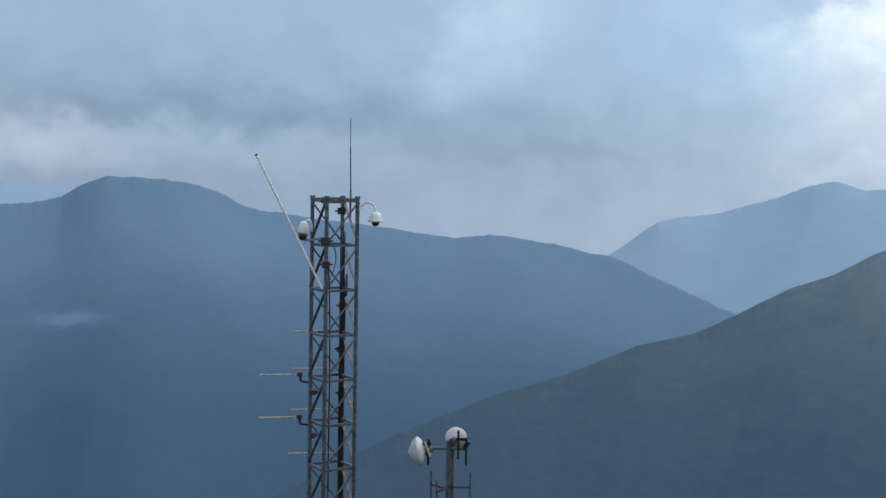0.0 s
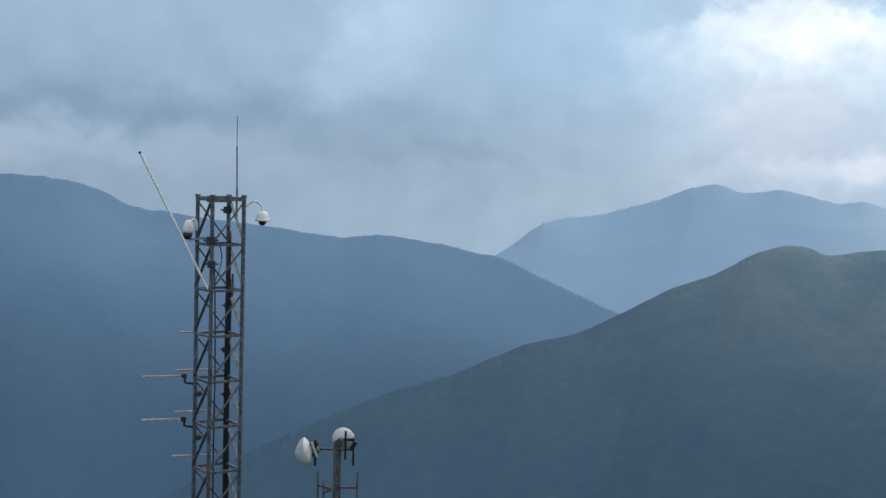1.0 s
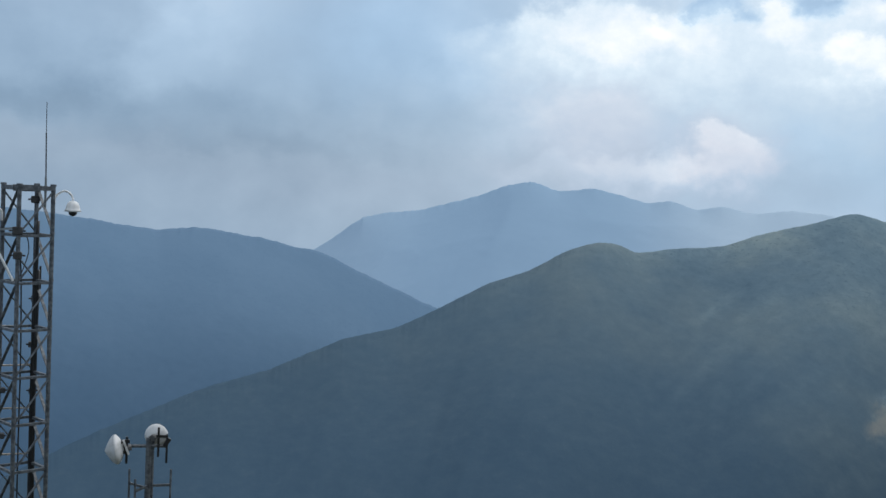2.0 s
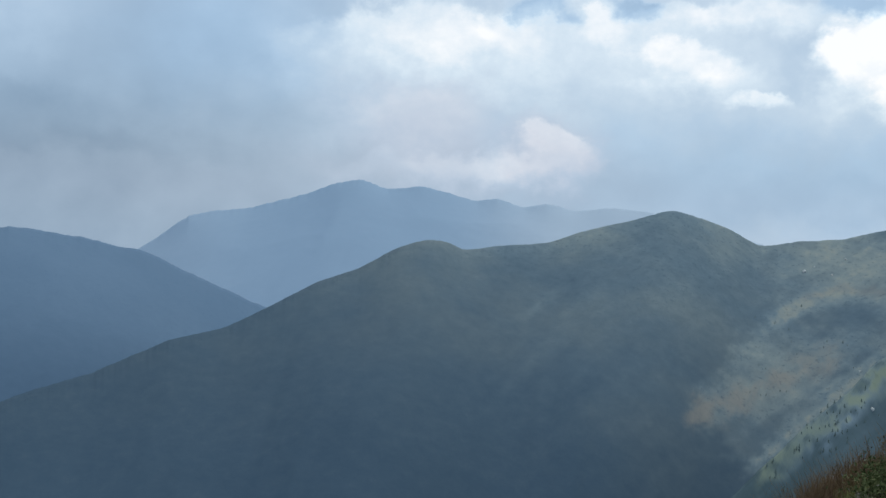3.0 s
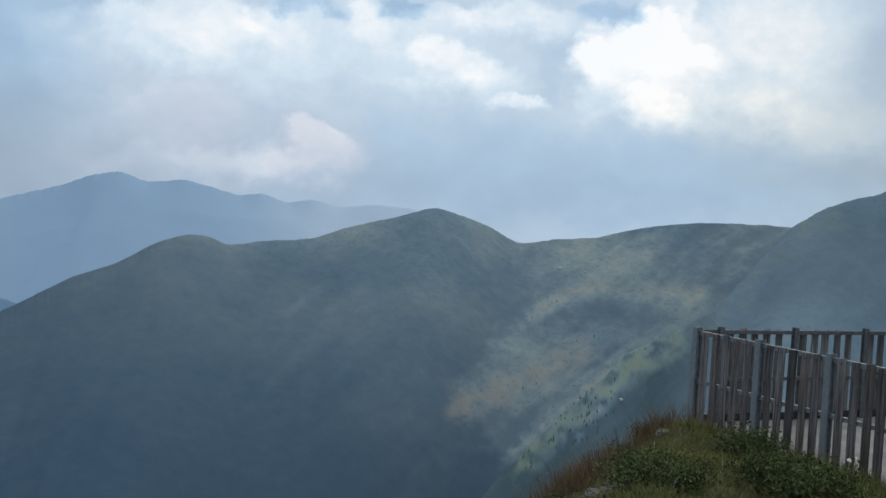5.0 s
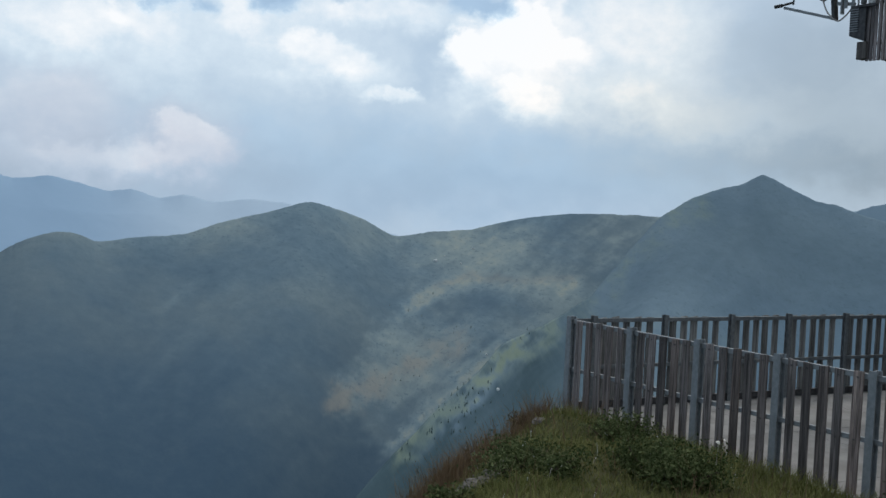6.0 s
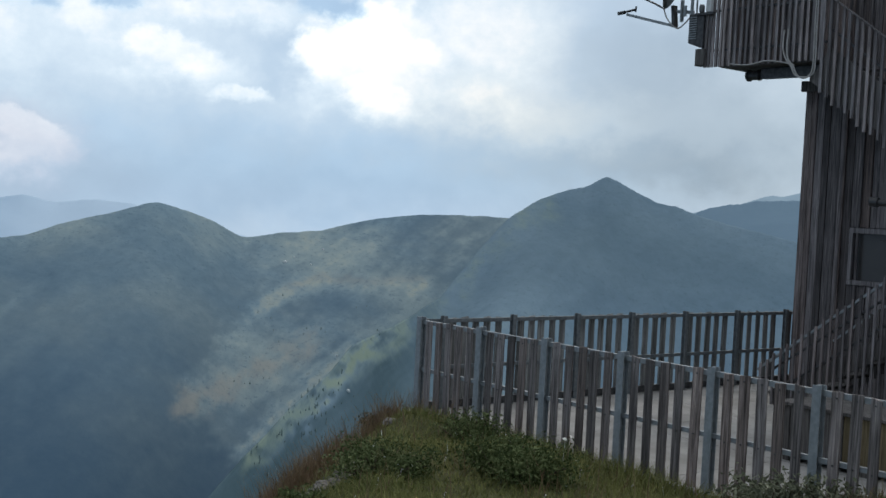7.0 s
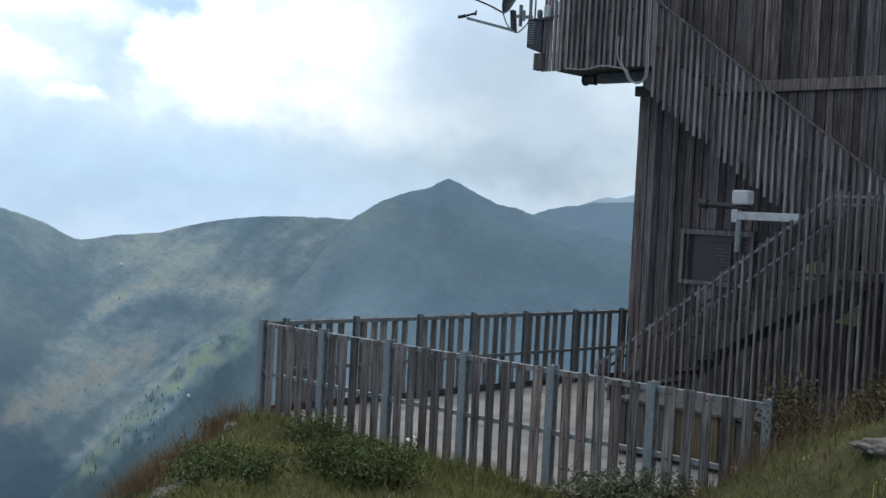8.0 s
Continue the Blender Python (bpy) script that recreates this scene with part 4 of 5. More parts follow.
for dx in (0.0, 0.035):
    hose("strand", [(1.23 + dx, WU - 0.04, 6.2), (1.23 + dx, WU - 0.045, 5.4), (1.24 + dx, WU - 0.05, 4.86), (1.19 + dx, WU - 0.05, 4.72), (1.08, WU - 0.05, 4.68 + dx * 0.4),
                    (0.97 - dx, WU - 0.05, 4.74), (0.90 - dx, WU - 0.05, 4.86), (0.80 - dx, WU - 0.05, 4.98), (0.76 - dx * 2, WU - 0.035, 5.15), (0.75 - dx * 2, WU - 0.01, 5.42)], 0.0125, CABLE, conduit)
conduit = thing("cable", spot(0, 0, 0), "thin grey cable sagging along the balcony edge", "cable", "balcony cables")
hose("strand", [(-0.30, WU - 0.03, 4.97), (0.0, WU - 0.04, 4.935), (0.2, WU - 0.04, 4.945), (0.40, WU - 0.04, 4.975), (0.68, WU - 0.04, 4.94), (0.92, WU - 0.05, 4.88)], 0.012, CABLE, conduit)

# ---- satellite dish and boxes at the balcony's end ----
dish = thing("satellite_dish", spot(0, 0, 0), "grey satellite dish with a feed arm on the balcony's end", "satellite dish")


def bowl(bm, radius, depth, m, thick=0.012):
    prof = [(0.001, 0.0)] + [(radius * k / 8, depth * (k / 8) ** 2) for k in range(1, 9)] + [(radius, depth + thick)]
    prof += [(radius * k / 8, depth * (k / 8) ** 2 + thick) for k in range(7, 0, -1)] + [(0.001, thick)]
    return lathe(bm, prof, 28, m)


aim = Vector((-0.83, -0.46, 0.32)).to_track_quat("Z", "Y").to_matrix().to_4x4()
part("bowl", bowl(bmesh.new(), 0.42, 0.09, Matrix.Translation((-1.43, WU + 0.02, 6.31)) @ aim), GREY_DISH, dish)
bm = bar(bmesh.new(), (-1.47, WU - 0.02, 5.65), (-2.40, WU - 0.14, 5.90), 0.035, 0.045)
bar(bm, (-1.47, WU - 0.02, 5.65), (-1.50, WU - 0.02, 5.95), 0.04, 0.04)
part("feed_arm", bm, ZINC, dish, "pale metal feed arm")
bm = bar(bmesh.new(), (-1.46, WU, 5.63), (-1.50, WU, 5.98), 0.10, 0.05)
part("support", bm, DARK_STEEL, dish, "dark steel support plate")
bm = bar(bmesh.new(), (-2.58, WU - 0.16, 5.93), (-2.44, WU - 0.15, 5.94), 0.06, sides=12)
bar(bm, (-2.44, WU - 0.15, 5.94), (-2.22, WU - 0.13, 5.97), 0.04, sides=10)
bar(bm, (-2.22, WU - 0.13, 5.93), (-2.21, WU - 0.13, 6.02), 0.03, sides=8)
part("feed_head", bm, BLACK, dish, "dark feed head")
hose("stay", [(-2.36, WU - 0.05, 6.24), (-2.0, WU - 0.05, 6.10), (-1.66, WU - 0.04, 5.94)], 0.017, DARK_STEEL, dish)
hose("feed_cable", [(-1.68, WU - 0.05, 5.96), (-1.60, WU - 0.06, 5.80), (-1.50, WU - 0.05, 5.68), (-1.36, WU - 0.04, 5.60), (-1.22, WU - 0.03, 5.68), (-1.12, WU - 0.02, 5.78)], 0.012, CABLE, dish)
bm = bar(bmesh.new(), (-1.42, WU, 5.88), (-1.10, WU + 0.02, 5.84), 0.05, 0.05)
bar(bm, (-1.30, WU - 0.03, 5.70), (-1.30, WU - 0.03, 6.05), 0.03, 0.06)
bar(bm, (-1.22, WU - 0.05, 5.78), (-1.22, WU - 0.05, 5.95), 0.05, 0.03)
bar(bm, (-1.12, WU, 5.60), (-1.12, WU, 6.5), 0.055, sides=12)
bar(bm, (-1.02, WU, 5.62), (-1.02, WU, 6.5), 0.03, sides=8)
part("mount", bm, ZINC, dish, "galvanised clamp mount")
box_ = thing("junction_box", spot(0, 0, 0), "pale grey junction box on the balcony rail", "junction box")
part("case", box(bmesh.new(), (-0.76, WU - 0.10, 5.80), (-0.66, WU - 0.03, 5.99), 0.008), PALE, box_)
part("bracket", box(bmesh.new(), (-0.98, WU - 0.09, 5.76), (-0.62, WU - 0.03, 5.80), 0.004), DARK_STEEL, box_)
part("coupling", lathe(bmesh.new(), [(0.03, 0), (0.045, 0.02), (0.045, 0.10), (0.03, 0.13)], 14, Matrix.Translation((-0.86, WU - 0.07, 5.80))), GREY_DISH, box_)
cage = thing("metal_cabinet", spot(0, 0, 0), "small dark metal louvred cabinet hung at the balcony corner", "cabinet")
bm = box(bmesh.new(), (-1.12, WU - 0.06, 5.34), (-0.82, WU + 0.16, 5.80), 0.006)
for v in bm.verts:
    if v.co.z < 5.4 and v.co.x > -0.9:
        v.co.z -= 0.10
part("case", bm, DARK_STEEL, cage)
for k in range(10):
    part("louvre", box(bmesh.new(), (-1.10, WU - 0.075, 5.40 + 0.037 * k), (-0.95, WU - 0.062, 5.415 + 0.037 * k)), ZINC, cage)

# ---- camera on its arm, yellow plates ----
cctv = thing("security_camera", spot(0, 0, 0), "black tube camera with a white box on a pale arm", "security camera")
WC = 5.6
bm = box(bmesh.new(), (3.12, WC - 0.03, 2.70), (4.08, WC + 0.03, 2.81), 0.004)
for k in range(3):
    box(bm, (3.30 + 0.26 * k, WC - 0.036, 2.735), (3.33 + 0.26 * k, WC - 0.03, 2.775))
part("arm", bm, PALE, cctv, "pale perforated bracket arm")
part("arm_cap", box(bmesh.new(), (3.09, WC - 0.05, 2.66), (3.19, WC + 0.04, 2.84), 0.01), PALE, cctv)
part("conduit", bar(bmesh.new(), (3.22, WC - 0.06, 2.70), (3.22, WC - 0.06, 2.26), 0.075, sides=14), ZINC, cctv, "grey pipe")
part("conduit_end", bar(bmesh.new(), (3.22, WC - 0.06, 2.28), (3.22, WC - 0.06, 2.10), 0.05, sides=12), BLACK, cctv)
part("box", box(bmesh.new(), (3.11, WC - 0.10, 2.90), (3.35, WC + 0.10, 3.10), 0.02), PALE, cctv, "white box with rounded edges")
bm = bar(bmesh.new(), (2.70, WC - 0.06, 2.895), (3.34, WC, 2.865), 0.085, sides=14)
bar(bm, (2.61, WC - 0.07, 2.905), (2.72, WC - 0.06, 2.895), 0.13, sides=14)
bar(bm, (3.34, WC, 2.80), (3.34, WC, 2.9), 0.05, 0.05)
part("tube", bm, BLACK, cctv, "black camera tube with a hood")
for pts, at_ in ((((0, 0), (0.20, 0), (0.20, 0.26), (0.0, 0.20)), (3.80, 1.93)), (((0, 0), (0.36, -0.02), (0.37, 0.30), (0.12, 0.10)), (4.30, 1.38)), (((0, 0), (0.09, 0.02), (0.09, 0.16), (0.0, 0.14)), (4.02, 2.02))):
    bm = bmesh.new()
    lo = [bm.verts.new((at_[0] + x, 6.3, at_[1] + z)) for x, z in pts]
    hi = [bm.verts.new((at_[0] + x, 6.33, at_[1] + z)) for x, z in pts]
    bm.faces.new(lo[::-1]), bm.faces.new(hi)
    for k in range(4):
        bm.faces.new((lo[k], lo[(k + 1) % 4], hi[(k + 1) % 4], hi[k]))
    part("plate", bm, YELLOW, stair, "faded yellow plate behind the slats")

# ---- a low timber box on the terrace ----
crate = thing("wooden_bin", spot(0, 0, 0), "low dark timber bin of upright boards standing on the terrace", "bin")
part("body", box(bmesh.new(), (3.93, 2.0, 0.06), (5.92, 2.75, 0.58), 0.004), BEAM_WOOD, crate, "dark stained body")
part("lid", box(bmesh.new(), (3.88, 1.93, 0.60), (5.97, 2.80, 0.64), 0.006), BEAM_WOOD, crate, "dark stained lid")
for u in (4.0, 4.95, 5.85):
    for w in (2.05, 2.66):
        part("foot", box(bmesh.new(), (u - 0.04, w - 0.04, 0.0), (u + 0.04, w + 0.04, 0.06)), BEAM_WOOD, crate)
u = 3.93
while u < 5.85:
    wide = 0.118
    part("board", box(bmesh.new(), (u, 1.972, 0.08 + rng.uniform(0, 0.02)), (u + wide, 1.997, 0.597), 0.003), BEAM_WOOD if u < 4.62 else BIN_WOOD, crate)
    u += wide + (0.012 if u < 4.62 else 0.075)
# ---- lattice mast ----
def stand(az, dist):
    """A pose on the slope at a bearing and distance, x to the right of the line of sight."""
    x, y = dist * math.sin(radians(az)), dist * math.cos(radians(az))
    return x, y, float(near_ground(np.array([x]), np.array([y]))[0])


mx, my, mz = stand(-5.05, 18.0)
MAST = Matrix.Translation((mx, my, mz - 0.05)) @ Matrix.Rotation(radians(5.05), 4, "Z")
TOP = EYE - 0.29 - mz + 0.05
BAY = 0.66
legs = [Vector((0.35 * math.cos(radians(a)), 0.35 * math.sin(radians(a)), 0)) for a in (-19.3, -109.3, -199.3, -289.3)]  # right, front, left, rear
mast = thing("lattice_mast", MAST, "tall four-legged galvanised lattice mast standing on the slope", "mast")
for leg in legs:
    bm = bar(bmesh.new(), leg, leg + Vector((0, 0, TOP + 0.02)), 0.062, sides=10)
    bar(bm, leg + Vector((0, 0, TOP)), leg + Vector((0, 0, TOP + 0.03)), 0.085, sides=10)
    part("leg", bm, DARK_ZINC, mast)
n_bays = int(TOP / BAY)
for b in range(n_bays):
    z1, z0 = TOP - 0.03 - b * BAY, TOP - 0.03 - (b + 1) * BAY
    for k in range(4):
        p, q = legs[k], legs[(k + 1) % 4]
        part("horizontal_brace", bar(bmesh.new(), p + Vector((0, 0, z1)), q + Vector((0, 0, z1)), 0.045 if b else 0.07, 0.035 if b else 0.06), DARK_ZINC, mast)
        out = (p + q).normalized() * 0.02
        bm = bar(bmesh.new(), p + out + Vector((0, 0, z1 - 0.03)), q + out + Vector((0, 0, z0 + 0.03)), 0.042, 0.012)
        part("diagonal_brace", bm, DARK_ZINC, mast)
part("foot", box(bmesh.new(), (-0.5, -0.5, -0.6), (0.5, 0.5, 0.06), 0.03), CONCRETE, mast, "concrete footing")
bm = box(bmesh.new(), (-0.20, -0.29, TOP - 0.075), (0.16, -0.22, TOP + 0.015), 0.004)
part("top_plate", bm, DARK_ZINC, mast)
for x, z, s in ((0.10, -0.20, 0.10), (-0.13, -0.62, 0.11), (-0.12, -0.96, 0.10), (0.13, -1.62, 0.09), (0.1, -2.28, 0.08), (0.12, -2.95, 0.08), (-0.28, -2.9, 0.07), (-0.28, -3.55, 0.07)):
    y = 0.33 if x > 0.05 else (-0.33 if x > -0.2 else 0.1)
    bm = box(bmesh.new(), (x - s * 0.6, y - 0.06, TOP + z - s / 2), (x + s * 0.6, y + 0.06, TOP + z + s / 2), 0.008)
    bar(bm, (x - s, y, TOP + z), (x + s, y, TOP + z), 0.025, sides=8)
    part("clamp", bm, DARK_STEEL, mast)
for dx, r, top in ((0.14, 0.028, TOP - 0.5), (0.165, 0.022, TOP - 1.2), (0.115, 0.02, TOP - 0.9), (0.15, 0.024, TOP - 2.0)):
    hose("feeder_cable", [(dx, 0.26, top), (dx - 0.01, 0.27, top - 2.0), (dx + 0.012, 0.26, top / 2), (dx, 0.26, 0.2)], r, BLACK, mast)
hose("feeder_cable", [(-0.08, -0.28, TOP - 1.0), (-0.06, -0.26, TOP - 1.5), (-0.045, -0.28, TOP - 2.6), (-0.05, -0.28, TOP - 4.2), (-0.05, -0.28, 0.2)], 0.011, BLACK, mast)
hose("feeder_cable", [(-0.1, -0.27, TOP - 0.62), (0.0, -0.2, TOP - 0.72), (0.02, -0.1, TOP - 0.95), (-0.08, -0.26, TOP - 1.25)], 0.008, BLACK, mast)
bm = bar(bmesh.new(), (0.19, 0.30, TOP - 1.15), (0.19, 0.30, TOP - 1.48), 0.03, sides=8)
part("stub_antenna", bm, BLACK, mast)


def on_mast(x, y, z):
    return MAST @ Matrix.Translation((x, y, TOP + z))


whip = thing("whip_antenna", on_mast(0.23, 0.12, 0), "thin dark whip antenna on the mast top", "antenna")
part("rod", bar(bmesh.new(), (0, 0, 0.12), (-0.01, 0, 0.75), 0.018, sides=8), DARK_STEEL, whip)
part("tip", bar(bmesh.new(), (-0.01, 0, 0.75), (-0.012, 0, 1.18), 0.010, sides=6), DARK_STEEL, whip)
part("base", bar(bmesh.new(), (0, 0, -0.30), (0, 0, 0.12), 0.034, sides=10), ZINC, whip)
pole = thing("pole", on_mast(0, 0, 0), "long slanting white pole leaning out from the mast", "pole")
part("tube", bar(bmesh.new(), (-0.17, -0.36, -1.31), (-1.13, -0.30, 0.60), 0.036, sides=12), WHITE, pole)
part("cap", bar(bmesh.new(), (-1.127, -0.30, 0.593), (-1.14, -0.30, 0.615), 0.042, sides=12), DARK_STEEL, pole)


def dome_camera(x, y, z, s, arm, name_label):
    cam_ = thing("dome_camera", on_mast(x, y, z), name_label, "security camera", "mast cameras")
    prof = [(0.02, 0.115), (0.05, 0.11), (0.08, 0.08), (0.095, 0.03), (0.10, 0.0), (0.112, -0.01), (0.112, -0.032), (0.06, -0.036)]
    part("housing", lathe(bmesh.new(), [(r * s, h * s) for r, h in prof], 22), WHITE, cam_, "white rounded housing")
    part("dome", lathe(bmesh.new(), [(0.058 * s, -0.036 * s), (0.056 * s, -0.06 * s), (0.044 * s, -0.082 * s), (0.02 * s, -0.096 * s), (0.004, -0.10 * s)], 20), BLACK, cam_, "smoked dark dome")
    hose("arm", arm, 0.017, WHITE, cam_, "white bent arm")
    return cam_


dome = dome_camera(0.60, -0.05, -0.31, 1.0, [(0.0, 0, 0.09), (-0.01, 0, 0.17), (-0.06, 0, 0.235), (-0.13, 0, 0.25), (-0.20, 0, 0.21), (-0.24, 0, 0.16)], "white dome camera on a swan-neck arm on the mast")
part("wall_plate", box(bmesh.new(), (-0.27, -0.05, 0.08), (-0.235, 0.05, 0.22), 0.01), WHITE, dome)
dome = thing("dome_camera", on_mast(-0.46, -0.02, -0.50), "white capsule camera with a dark lens dome on the mast", "security camera", "mast cameras")
part("housing", lathe(bmesh.new(), [(0.02, 0.155), (0.045, 0.145), (0.062, 0.115), (0.072, 0.06), (0.076, 0.0), (0.076, -0.03)], 22, Matrix.Rotation(0.1, 4, "Y")), WHITE, dome)
part("lens_dome", lathe(bmesh.new(), [(0.068, -0.03), (0.066, -0.08), (0.05, -0.115), (0.02, -0.13), (0.004, -0.132)], 20, Matrix.Rotation(0.1, 4, "Y")), BLACK, dome)
hose("arm", [(0.03, 0, 0.14), (0.08, 0.0, 0.165), (0.115, 0.02, 0.12), (0.115, 0.05, 0.0)], 0.018, WHITE, dome)
part("bracket", bar(bmesh.new(), (0.02, 0.0, -0.13), (0.34, -0.28, -0.08), 0.03, 0.03), ZINC, dome)


def yagi(x0, x1, y, z, n, label, bent=True, rod=0.30):
    ant = thing("yagi_antenna", on_mast(0, 0, 0), label, "antenna", "mast antennas")
    bm = bar(bmesh.new(), (x0, y, z), (x1, y, z + 0.012), 0.026, sides=8)
    part("boom", bm, RUSTY, ant)
    for k in range(n):
        x = x0 + 0.03 + (x1 - x0 - 0.1) * k / max(n - 1, 1)
        part("element", bar(bmesh.new(), (x, y - rod / 2, z + 0.012), (x, y + rod / 2, z - 0.012), 0.012, sides=6), RUSTY, ant)
    if bent:
        bm = bar(bmesh.new(), (x1, y, z + 0.02), (x1, y, z - 0.09), 0.035, 0.035)
        bar(bm, (x1, y, z - 0.09), (x1 + 0.17, y, z - 0.115), 0.03, 0.03)
        box(bm, (x1 - 0.05, y - 0.03, z - 0.02), (x1 + 0.03, y + 0.03, z + 0.045), 0.004)
        part("bracket", bm, DARK_STEEL, ant)
    return ant


for z in (-2.65, -3.29):
    yagi(-1.09, -0.48, 0.12, z, 5, "weathered yagi antenna reaching out from the mast leg")
for z, x0 in ((-2.02, -0.58), (-2.585, -0.62), (-3.205, -0.62), (-3.87, -0.66)):
    yagi(x0, 0.10, 0.30, z, 4, "pale thin yagi antenna behind the mast", False, 0.22)

# ---- dish pole ----
DISH_WHITE = material("dish enamel", lambda g, tc: g.mix(g.ramp(g.noise(tc, 8.0, 5.0), 0.4, 0.7), (0.64, 0.65, 0.66), (0.50, 0.51, 0.51)), 0.5)
dx_, dy_, dz_ = stand(0.52, 18.0)
POLE = Matrix.Translation((dx_, dy_, dz_ - 0.05)) @ Matrix.Rotation(radians(-0.52), 4, "Z")
PT = EYE - 3.88 - dz_ + 0.05
dish_pole = thing("antenna_pole", POLE, "grey steel pole with stub brackets for two radio dishes", "pole")
bm = bar(bmesh.new(), (0, 0, 0), (0, 0, PT), 0.085, sides=14)
bar(bm, (0.05, 0.05, 0), (0.05, 0.05, PT - 0.05), 0.06, sides=12)
part("tube", bm, DARK_ZINC, dish_pole)
part("cross_arm", bar(bmesh.new(), (-0.34, -0.02, PT - 0.115), (0.26, 0.0, PT - 0.125), 0.05, sides=10), DARK_ZINC, dish_pole)
part("side_arm", bar(bmesh.new(), (-0.26, -0.03, PT - 0.66), (0.0, -0.06, PT - 0.73), 0.032, 0.032), DARK_ZINC, dish_pole)
part("side_arm", bar(bmesh.new(), (-0.17, -0.10, PT - 0.76), (0.0, -0.06, PT - 0.70), 0.032, 0.032), DARK_ZINC, dish_pole)
part("side_arm", bar(bmesh.new(), (0.06, -0.03, PT - 0.70), (0.33, 0.0, PT - 0.70), 0.034, 0.034), DARK_ZINC, dish_pole)
for x, y, hi in ((-0.262, -0.03, -0.45), (-0.175, -0.12, -0.58), (0.325, 0.0, -0.47)):
    part("stub", bar(bmesh.new(), (x, y, PT + hi), (x, y, PT - 1.7), 0.03, sides=8), DARK_ZINC, dish_pole)
part("foot", box(bmesh.new(), (-0.3, -0.3, -0.5), (0.3, 0.3, 0.05), 0.02), CONCRETE, dish_pole)


def radio_dish(x, y, z, way, radius, bulge, label):
    d = thing("radio_dish", POLE @ Matrix.Translation((x, y, PT + z)), label, "antenna dish", "radio dishes")
    turn = Vector(way).to_track_quat("Z", "Y").to_matrix().to_4x4()
    prof = [(0.03, -0.10), (radius * 0.45, -0.075), (radius * 0.8, -0.04), (radius, 0.0), (radius, 0.03)]
    part("reflector", lathe(bmesh.new(), prof, 28, turn), DISH_WHITE, d, "white dish back")
    prof = [(radius * 1.01, 0.03)] + [(radius * (1 - (k / 7) ** 1.35), 0.03 + bulge * (k / 7) ** 0.9) for k in range(0, 7)] + [(0.003, 0.03 + bulge)]
    part("radome", lathe(bmesh.new(), prof, 28, turn), DISH_WHITE, d, "white domed cover")
    bm = lathe(bmesh.new(), [(0.045, -0.2), (0.05, -0.1)], 14, turn)
    part("feed_box", bm, GREY_DISH, d)
    return d


d = radio_dish(-0.44, -0.02, -0.165, (-0.96, 0.05, -0.16), 0.215, 0.15, "white domed radio dish turned sideways on the pole")
bm = bar(bmesh.new(), (0.13, -0.02, 0.19), (0.13, -0.02, -0.20), 0.035, 0.04)
bar(bm, (0.06, -0.05, -0.02), (0.16, -0.05, -0.05), 0.05, 0.04), bar(bm, (0.05, -0.04, 0.12), (0.17, -0.04, 0.13), 0.045, 0.05)
part("clamp", bm, BLACK, d)
part("clamp_arm", bar(bmesh.new(), (0.08, -0.07, 0.15), (0.16, -0.07, -0.06), 0.03, 0.03), DISH_WHITE, d)
d = radio_dish(0.10, 0.16, -0.01, (0.30, 0.94, 0.0), 0.172, 0.10, "white radio dish seen from behind on the pole")
bm = bar(bmesh.new(), (0.035, -0.21, 0.17), (0.035, -0.21, -0.26), 0.032, 0.04)
bar(bm, (0.155, -0.17, 0.06), (0.155, -0.17, -0.36), 0.03, 0.04), bar(bm, (0.0, -0.2, 0.04), (0.16, -0.19, 0.03), 0.03, 0.04)
bar(bm, (0.12, -0.17, -0.12), (0.19, -0.17, 0.0), 0.06, 0.06)
part("clamp", bm, BLACK, d)
# ---- far woods ----
def conifers(name, spots, lo, hi, mat, label, seed):
    """Small spruces, each two ragged cones and a stem, joined into one wood."""
    gen = np.random.default_rng(seed)
    verts, faces = [], []
    for x, y, z in spots:
        h = gen.uniform(lo, hi)
        wide = h * gen.uniform(0.20, 0.32)
        turn = gen.uniform(0, 6.28)
        for base, top, rad in ((0.08, 0.62, 1.0), (0.34, 0.84, 0.72), (0.60, 1.0, 0.45)):
            i = len(verts)
            for k in range(6):
                a = turn + k * math.pi / 3
                r = wide * rad * gen.uniform(0.75, 1.15)
                verts.append((x + r * math.cos(a), y + r * math.sin(a), z + h * (base + gen.uniform(-0.03, 0.03))))
            verts.append((x + gen.uniform(-0.02, 0.02) * h, y, z + h * top))
            faces += [(i + k, i + (k + 1) % 6, i + 6) for k in range(6)] + [tuple(i + k for k in range(5, -1, -1))]
        i = len(verts)
        for k in range(3):
            a = k * 2.1
            verts += [(x + 0.02 * h * math.cos(a), y + 0.02 * h * math.sin(a), z - 1.0), (x + 0.02 * h * math.cos(a), y + 0.02 * h * math.sin(a), z + 0.12 * h)]
        faces += [(i, i + 2, i + 3, i + 1), (i + 2, i + 4, i + 5, i + 3), (i + 4, i, i + 1, i + 5)]
    me = bpy.data.meshes.new(name)
    me.from_pydata(verts, [], faces)
    me.materials.append(mat)
    return tagged(new(name, me), label, "woods", kind="stuff")


def pick(name, n, seed, test):
    """Random places on a mountain's face where test(azimuth, height angle, fall) allows."""
    gen = np.random.default_rng(seed)
    x, y, z, a, e, f, s = (v.ravel() for v in GRIDS[name])
    ok = np.flatnonzero(test(a, e, f, gen.random(a.shape)) & (s <= 1.0))
    k = gen.choice(ok, min(n, len(ok)), replace=False)
    return np.stack([x[k] + gen.uniform(-2, 2, len(k)), y[k] + gen.uniform(-2, 2, len(k)), z[k] - 0.3], axis=-1)


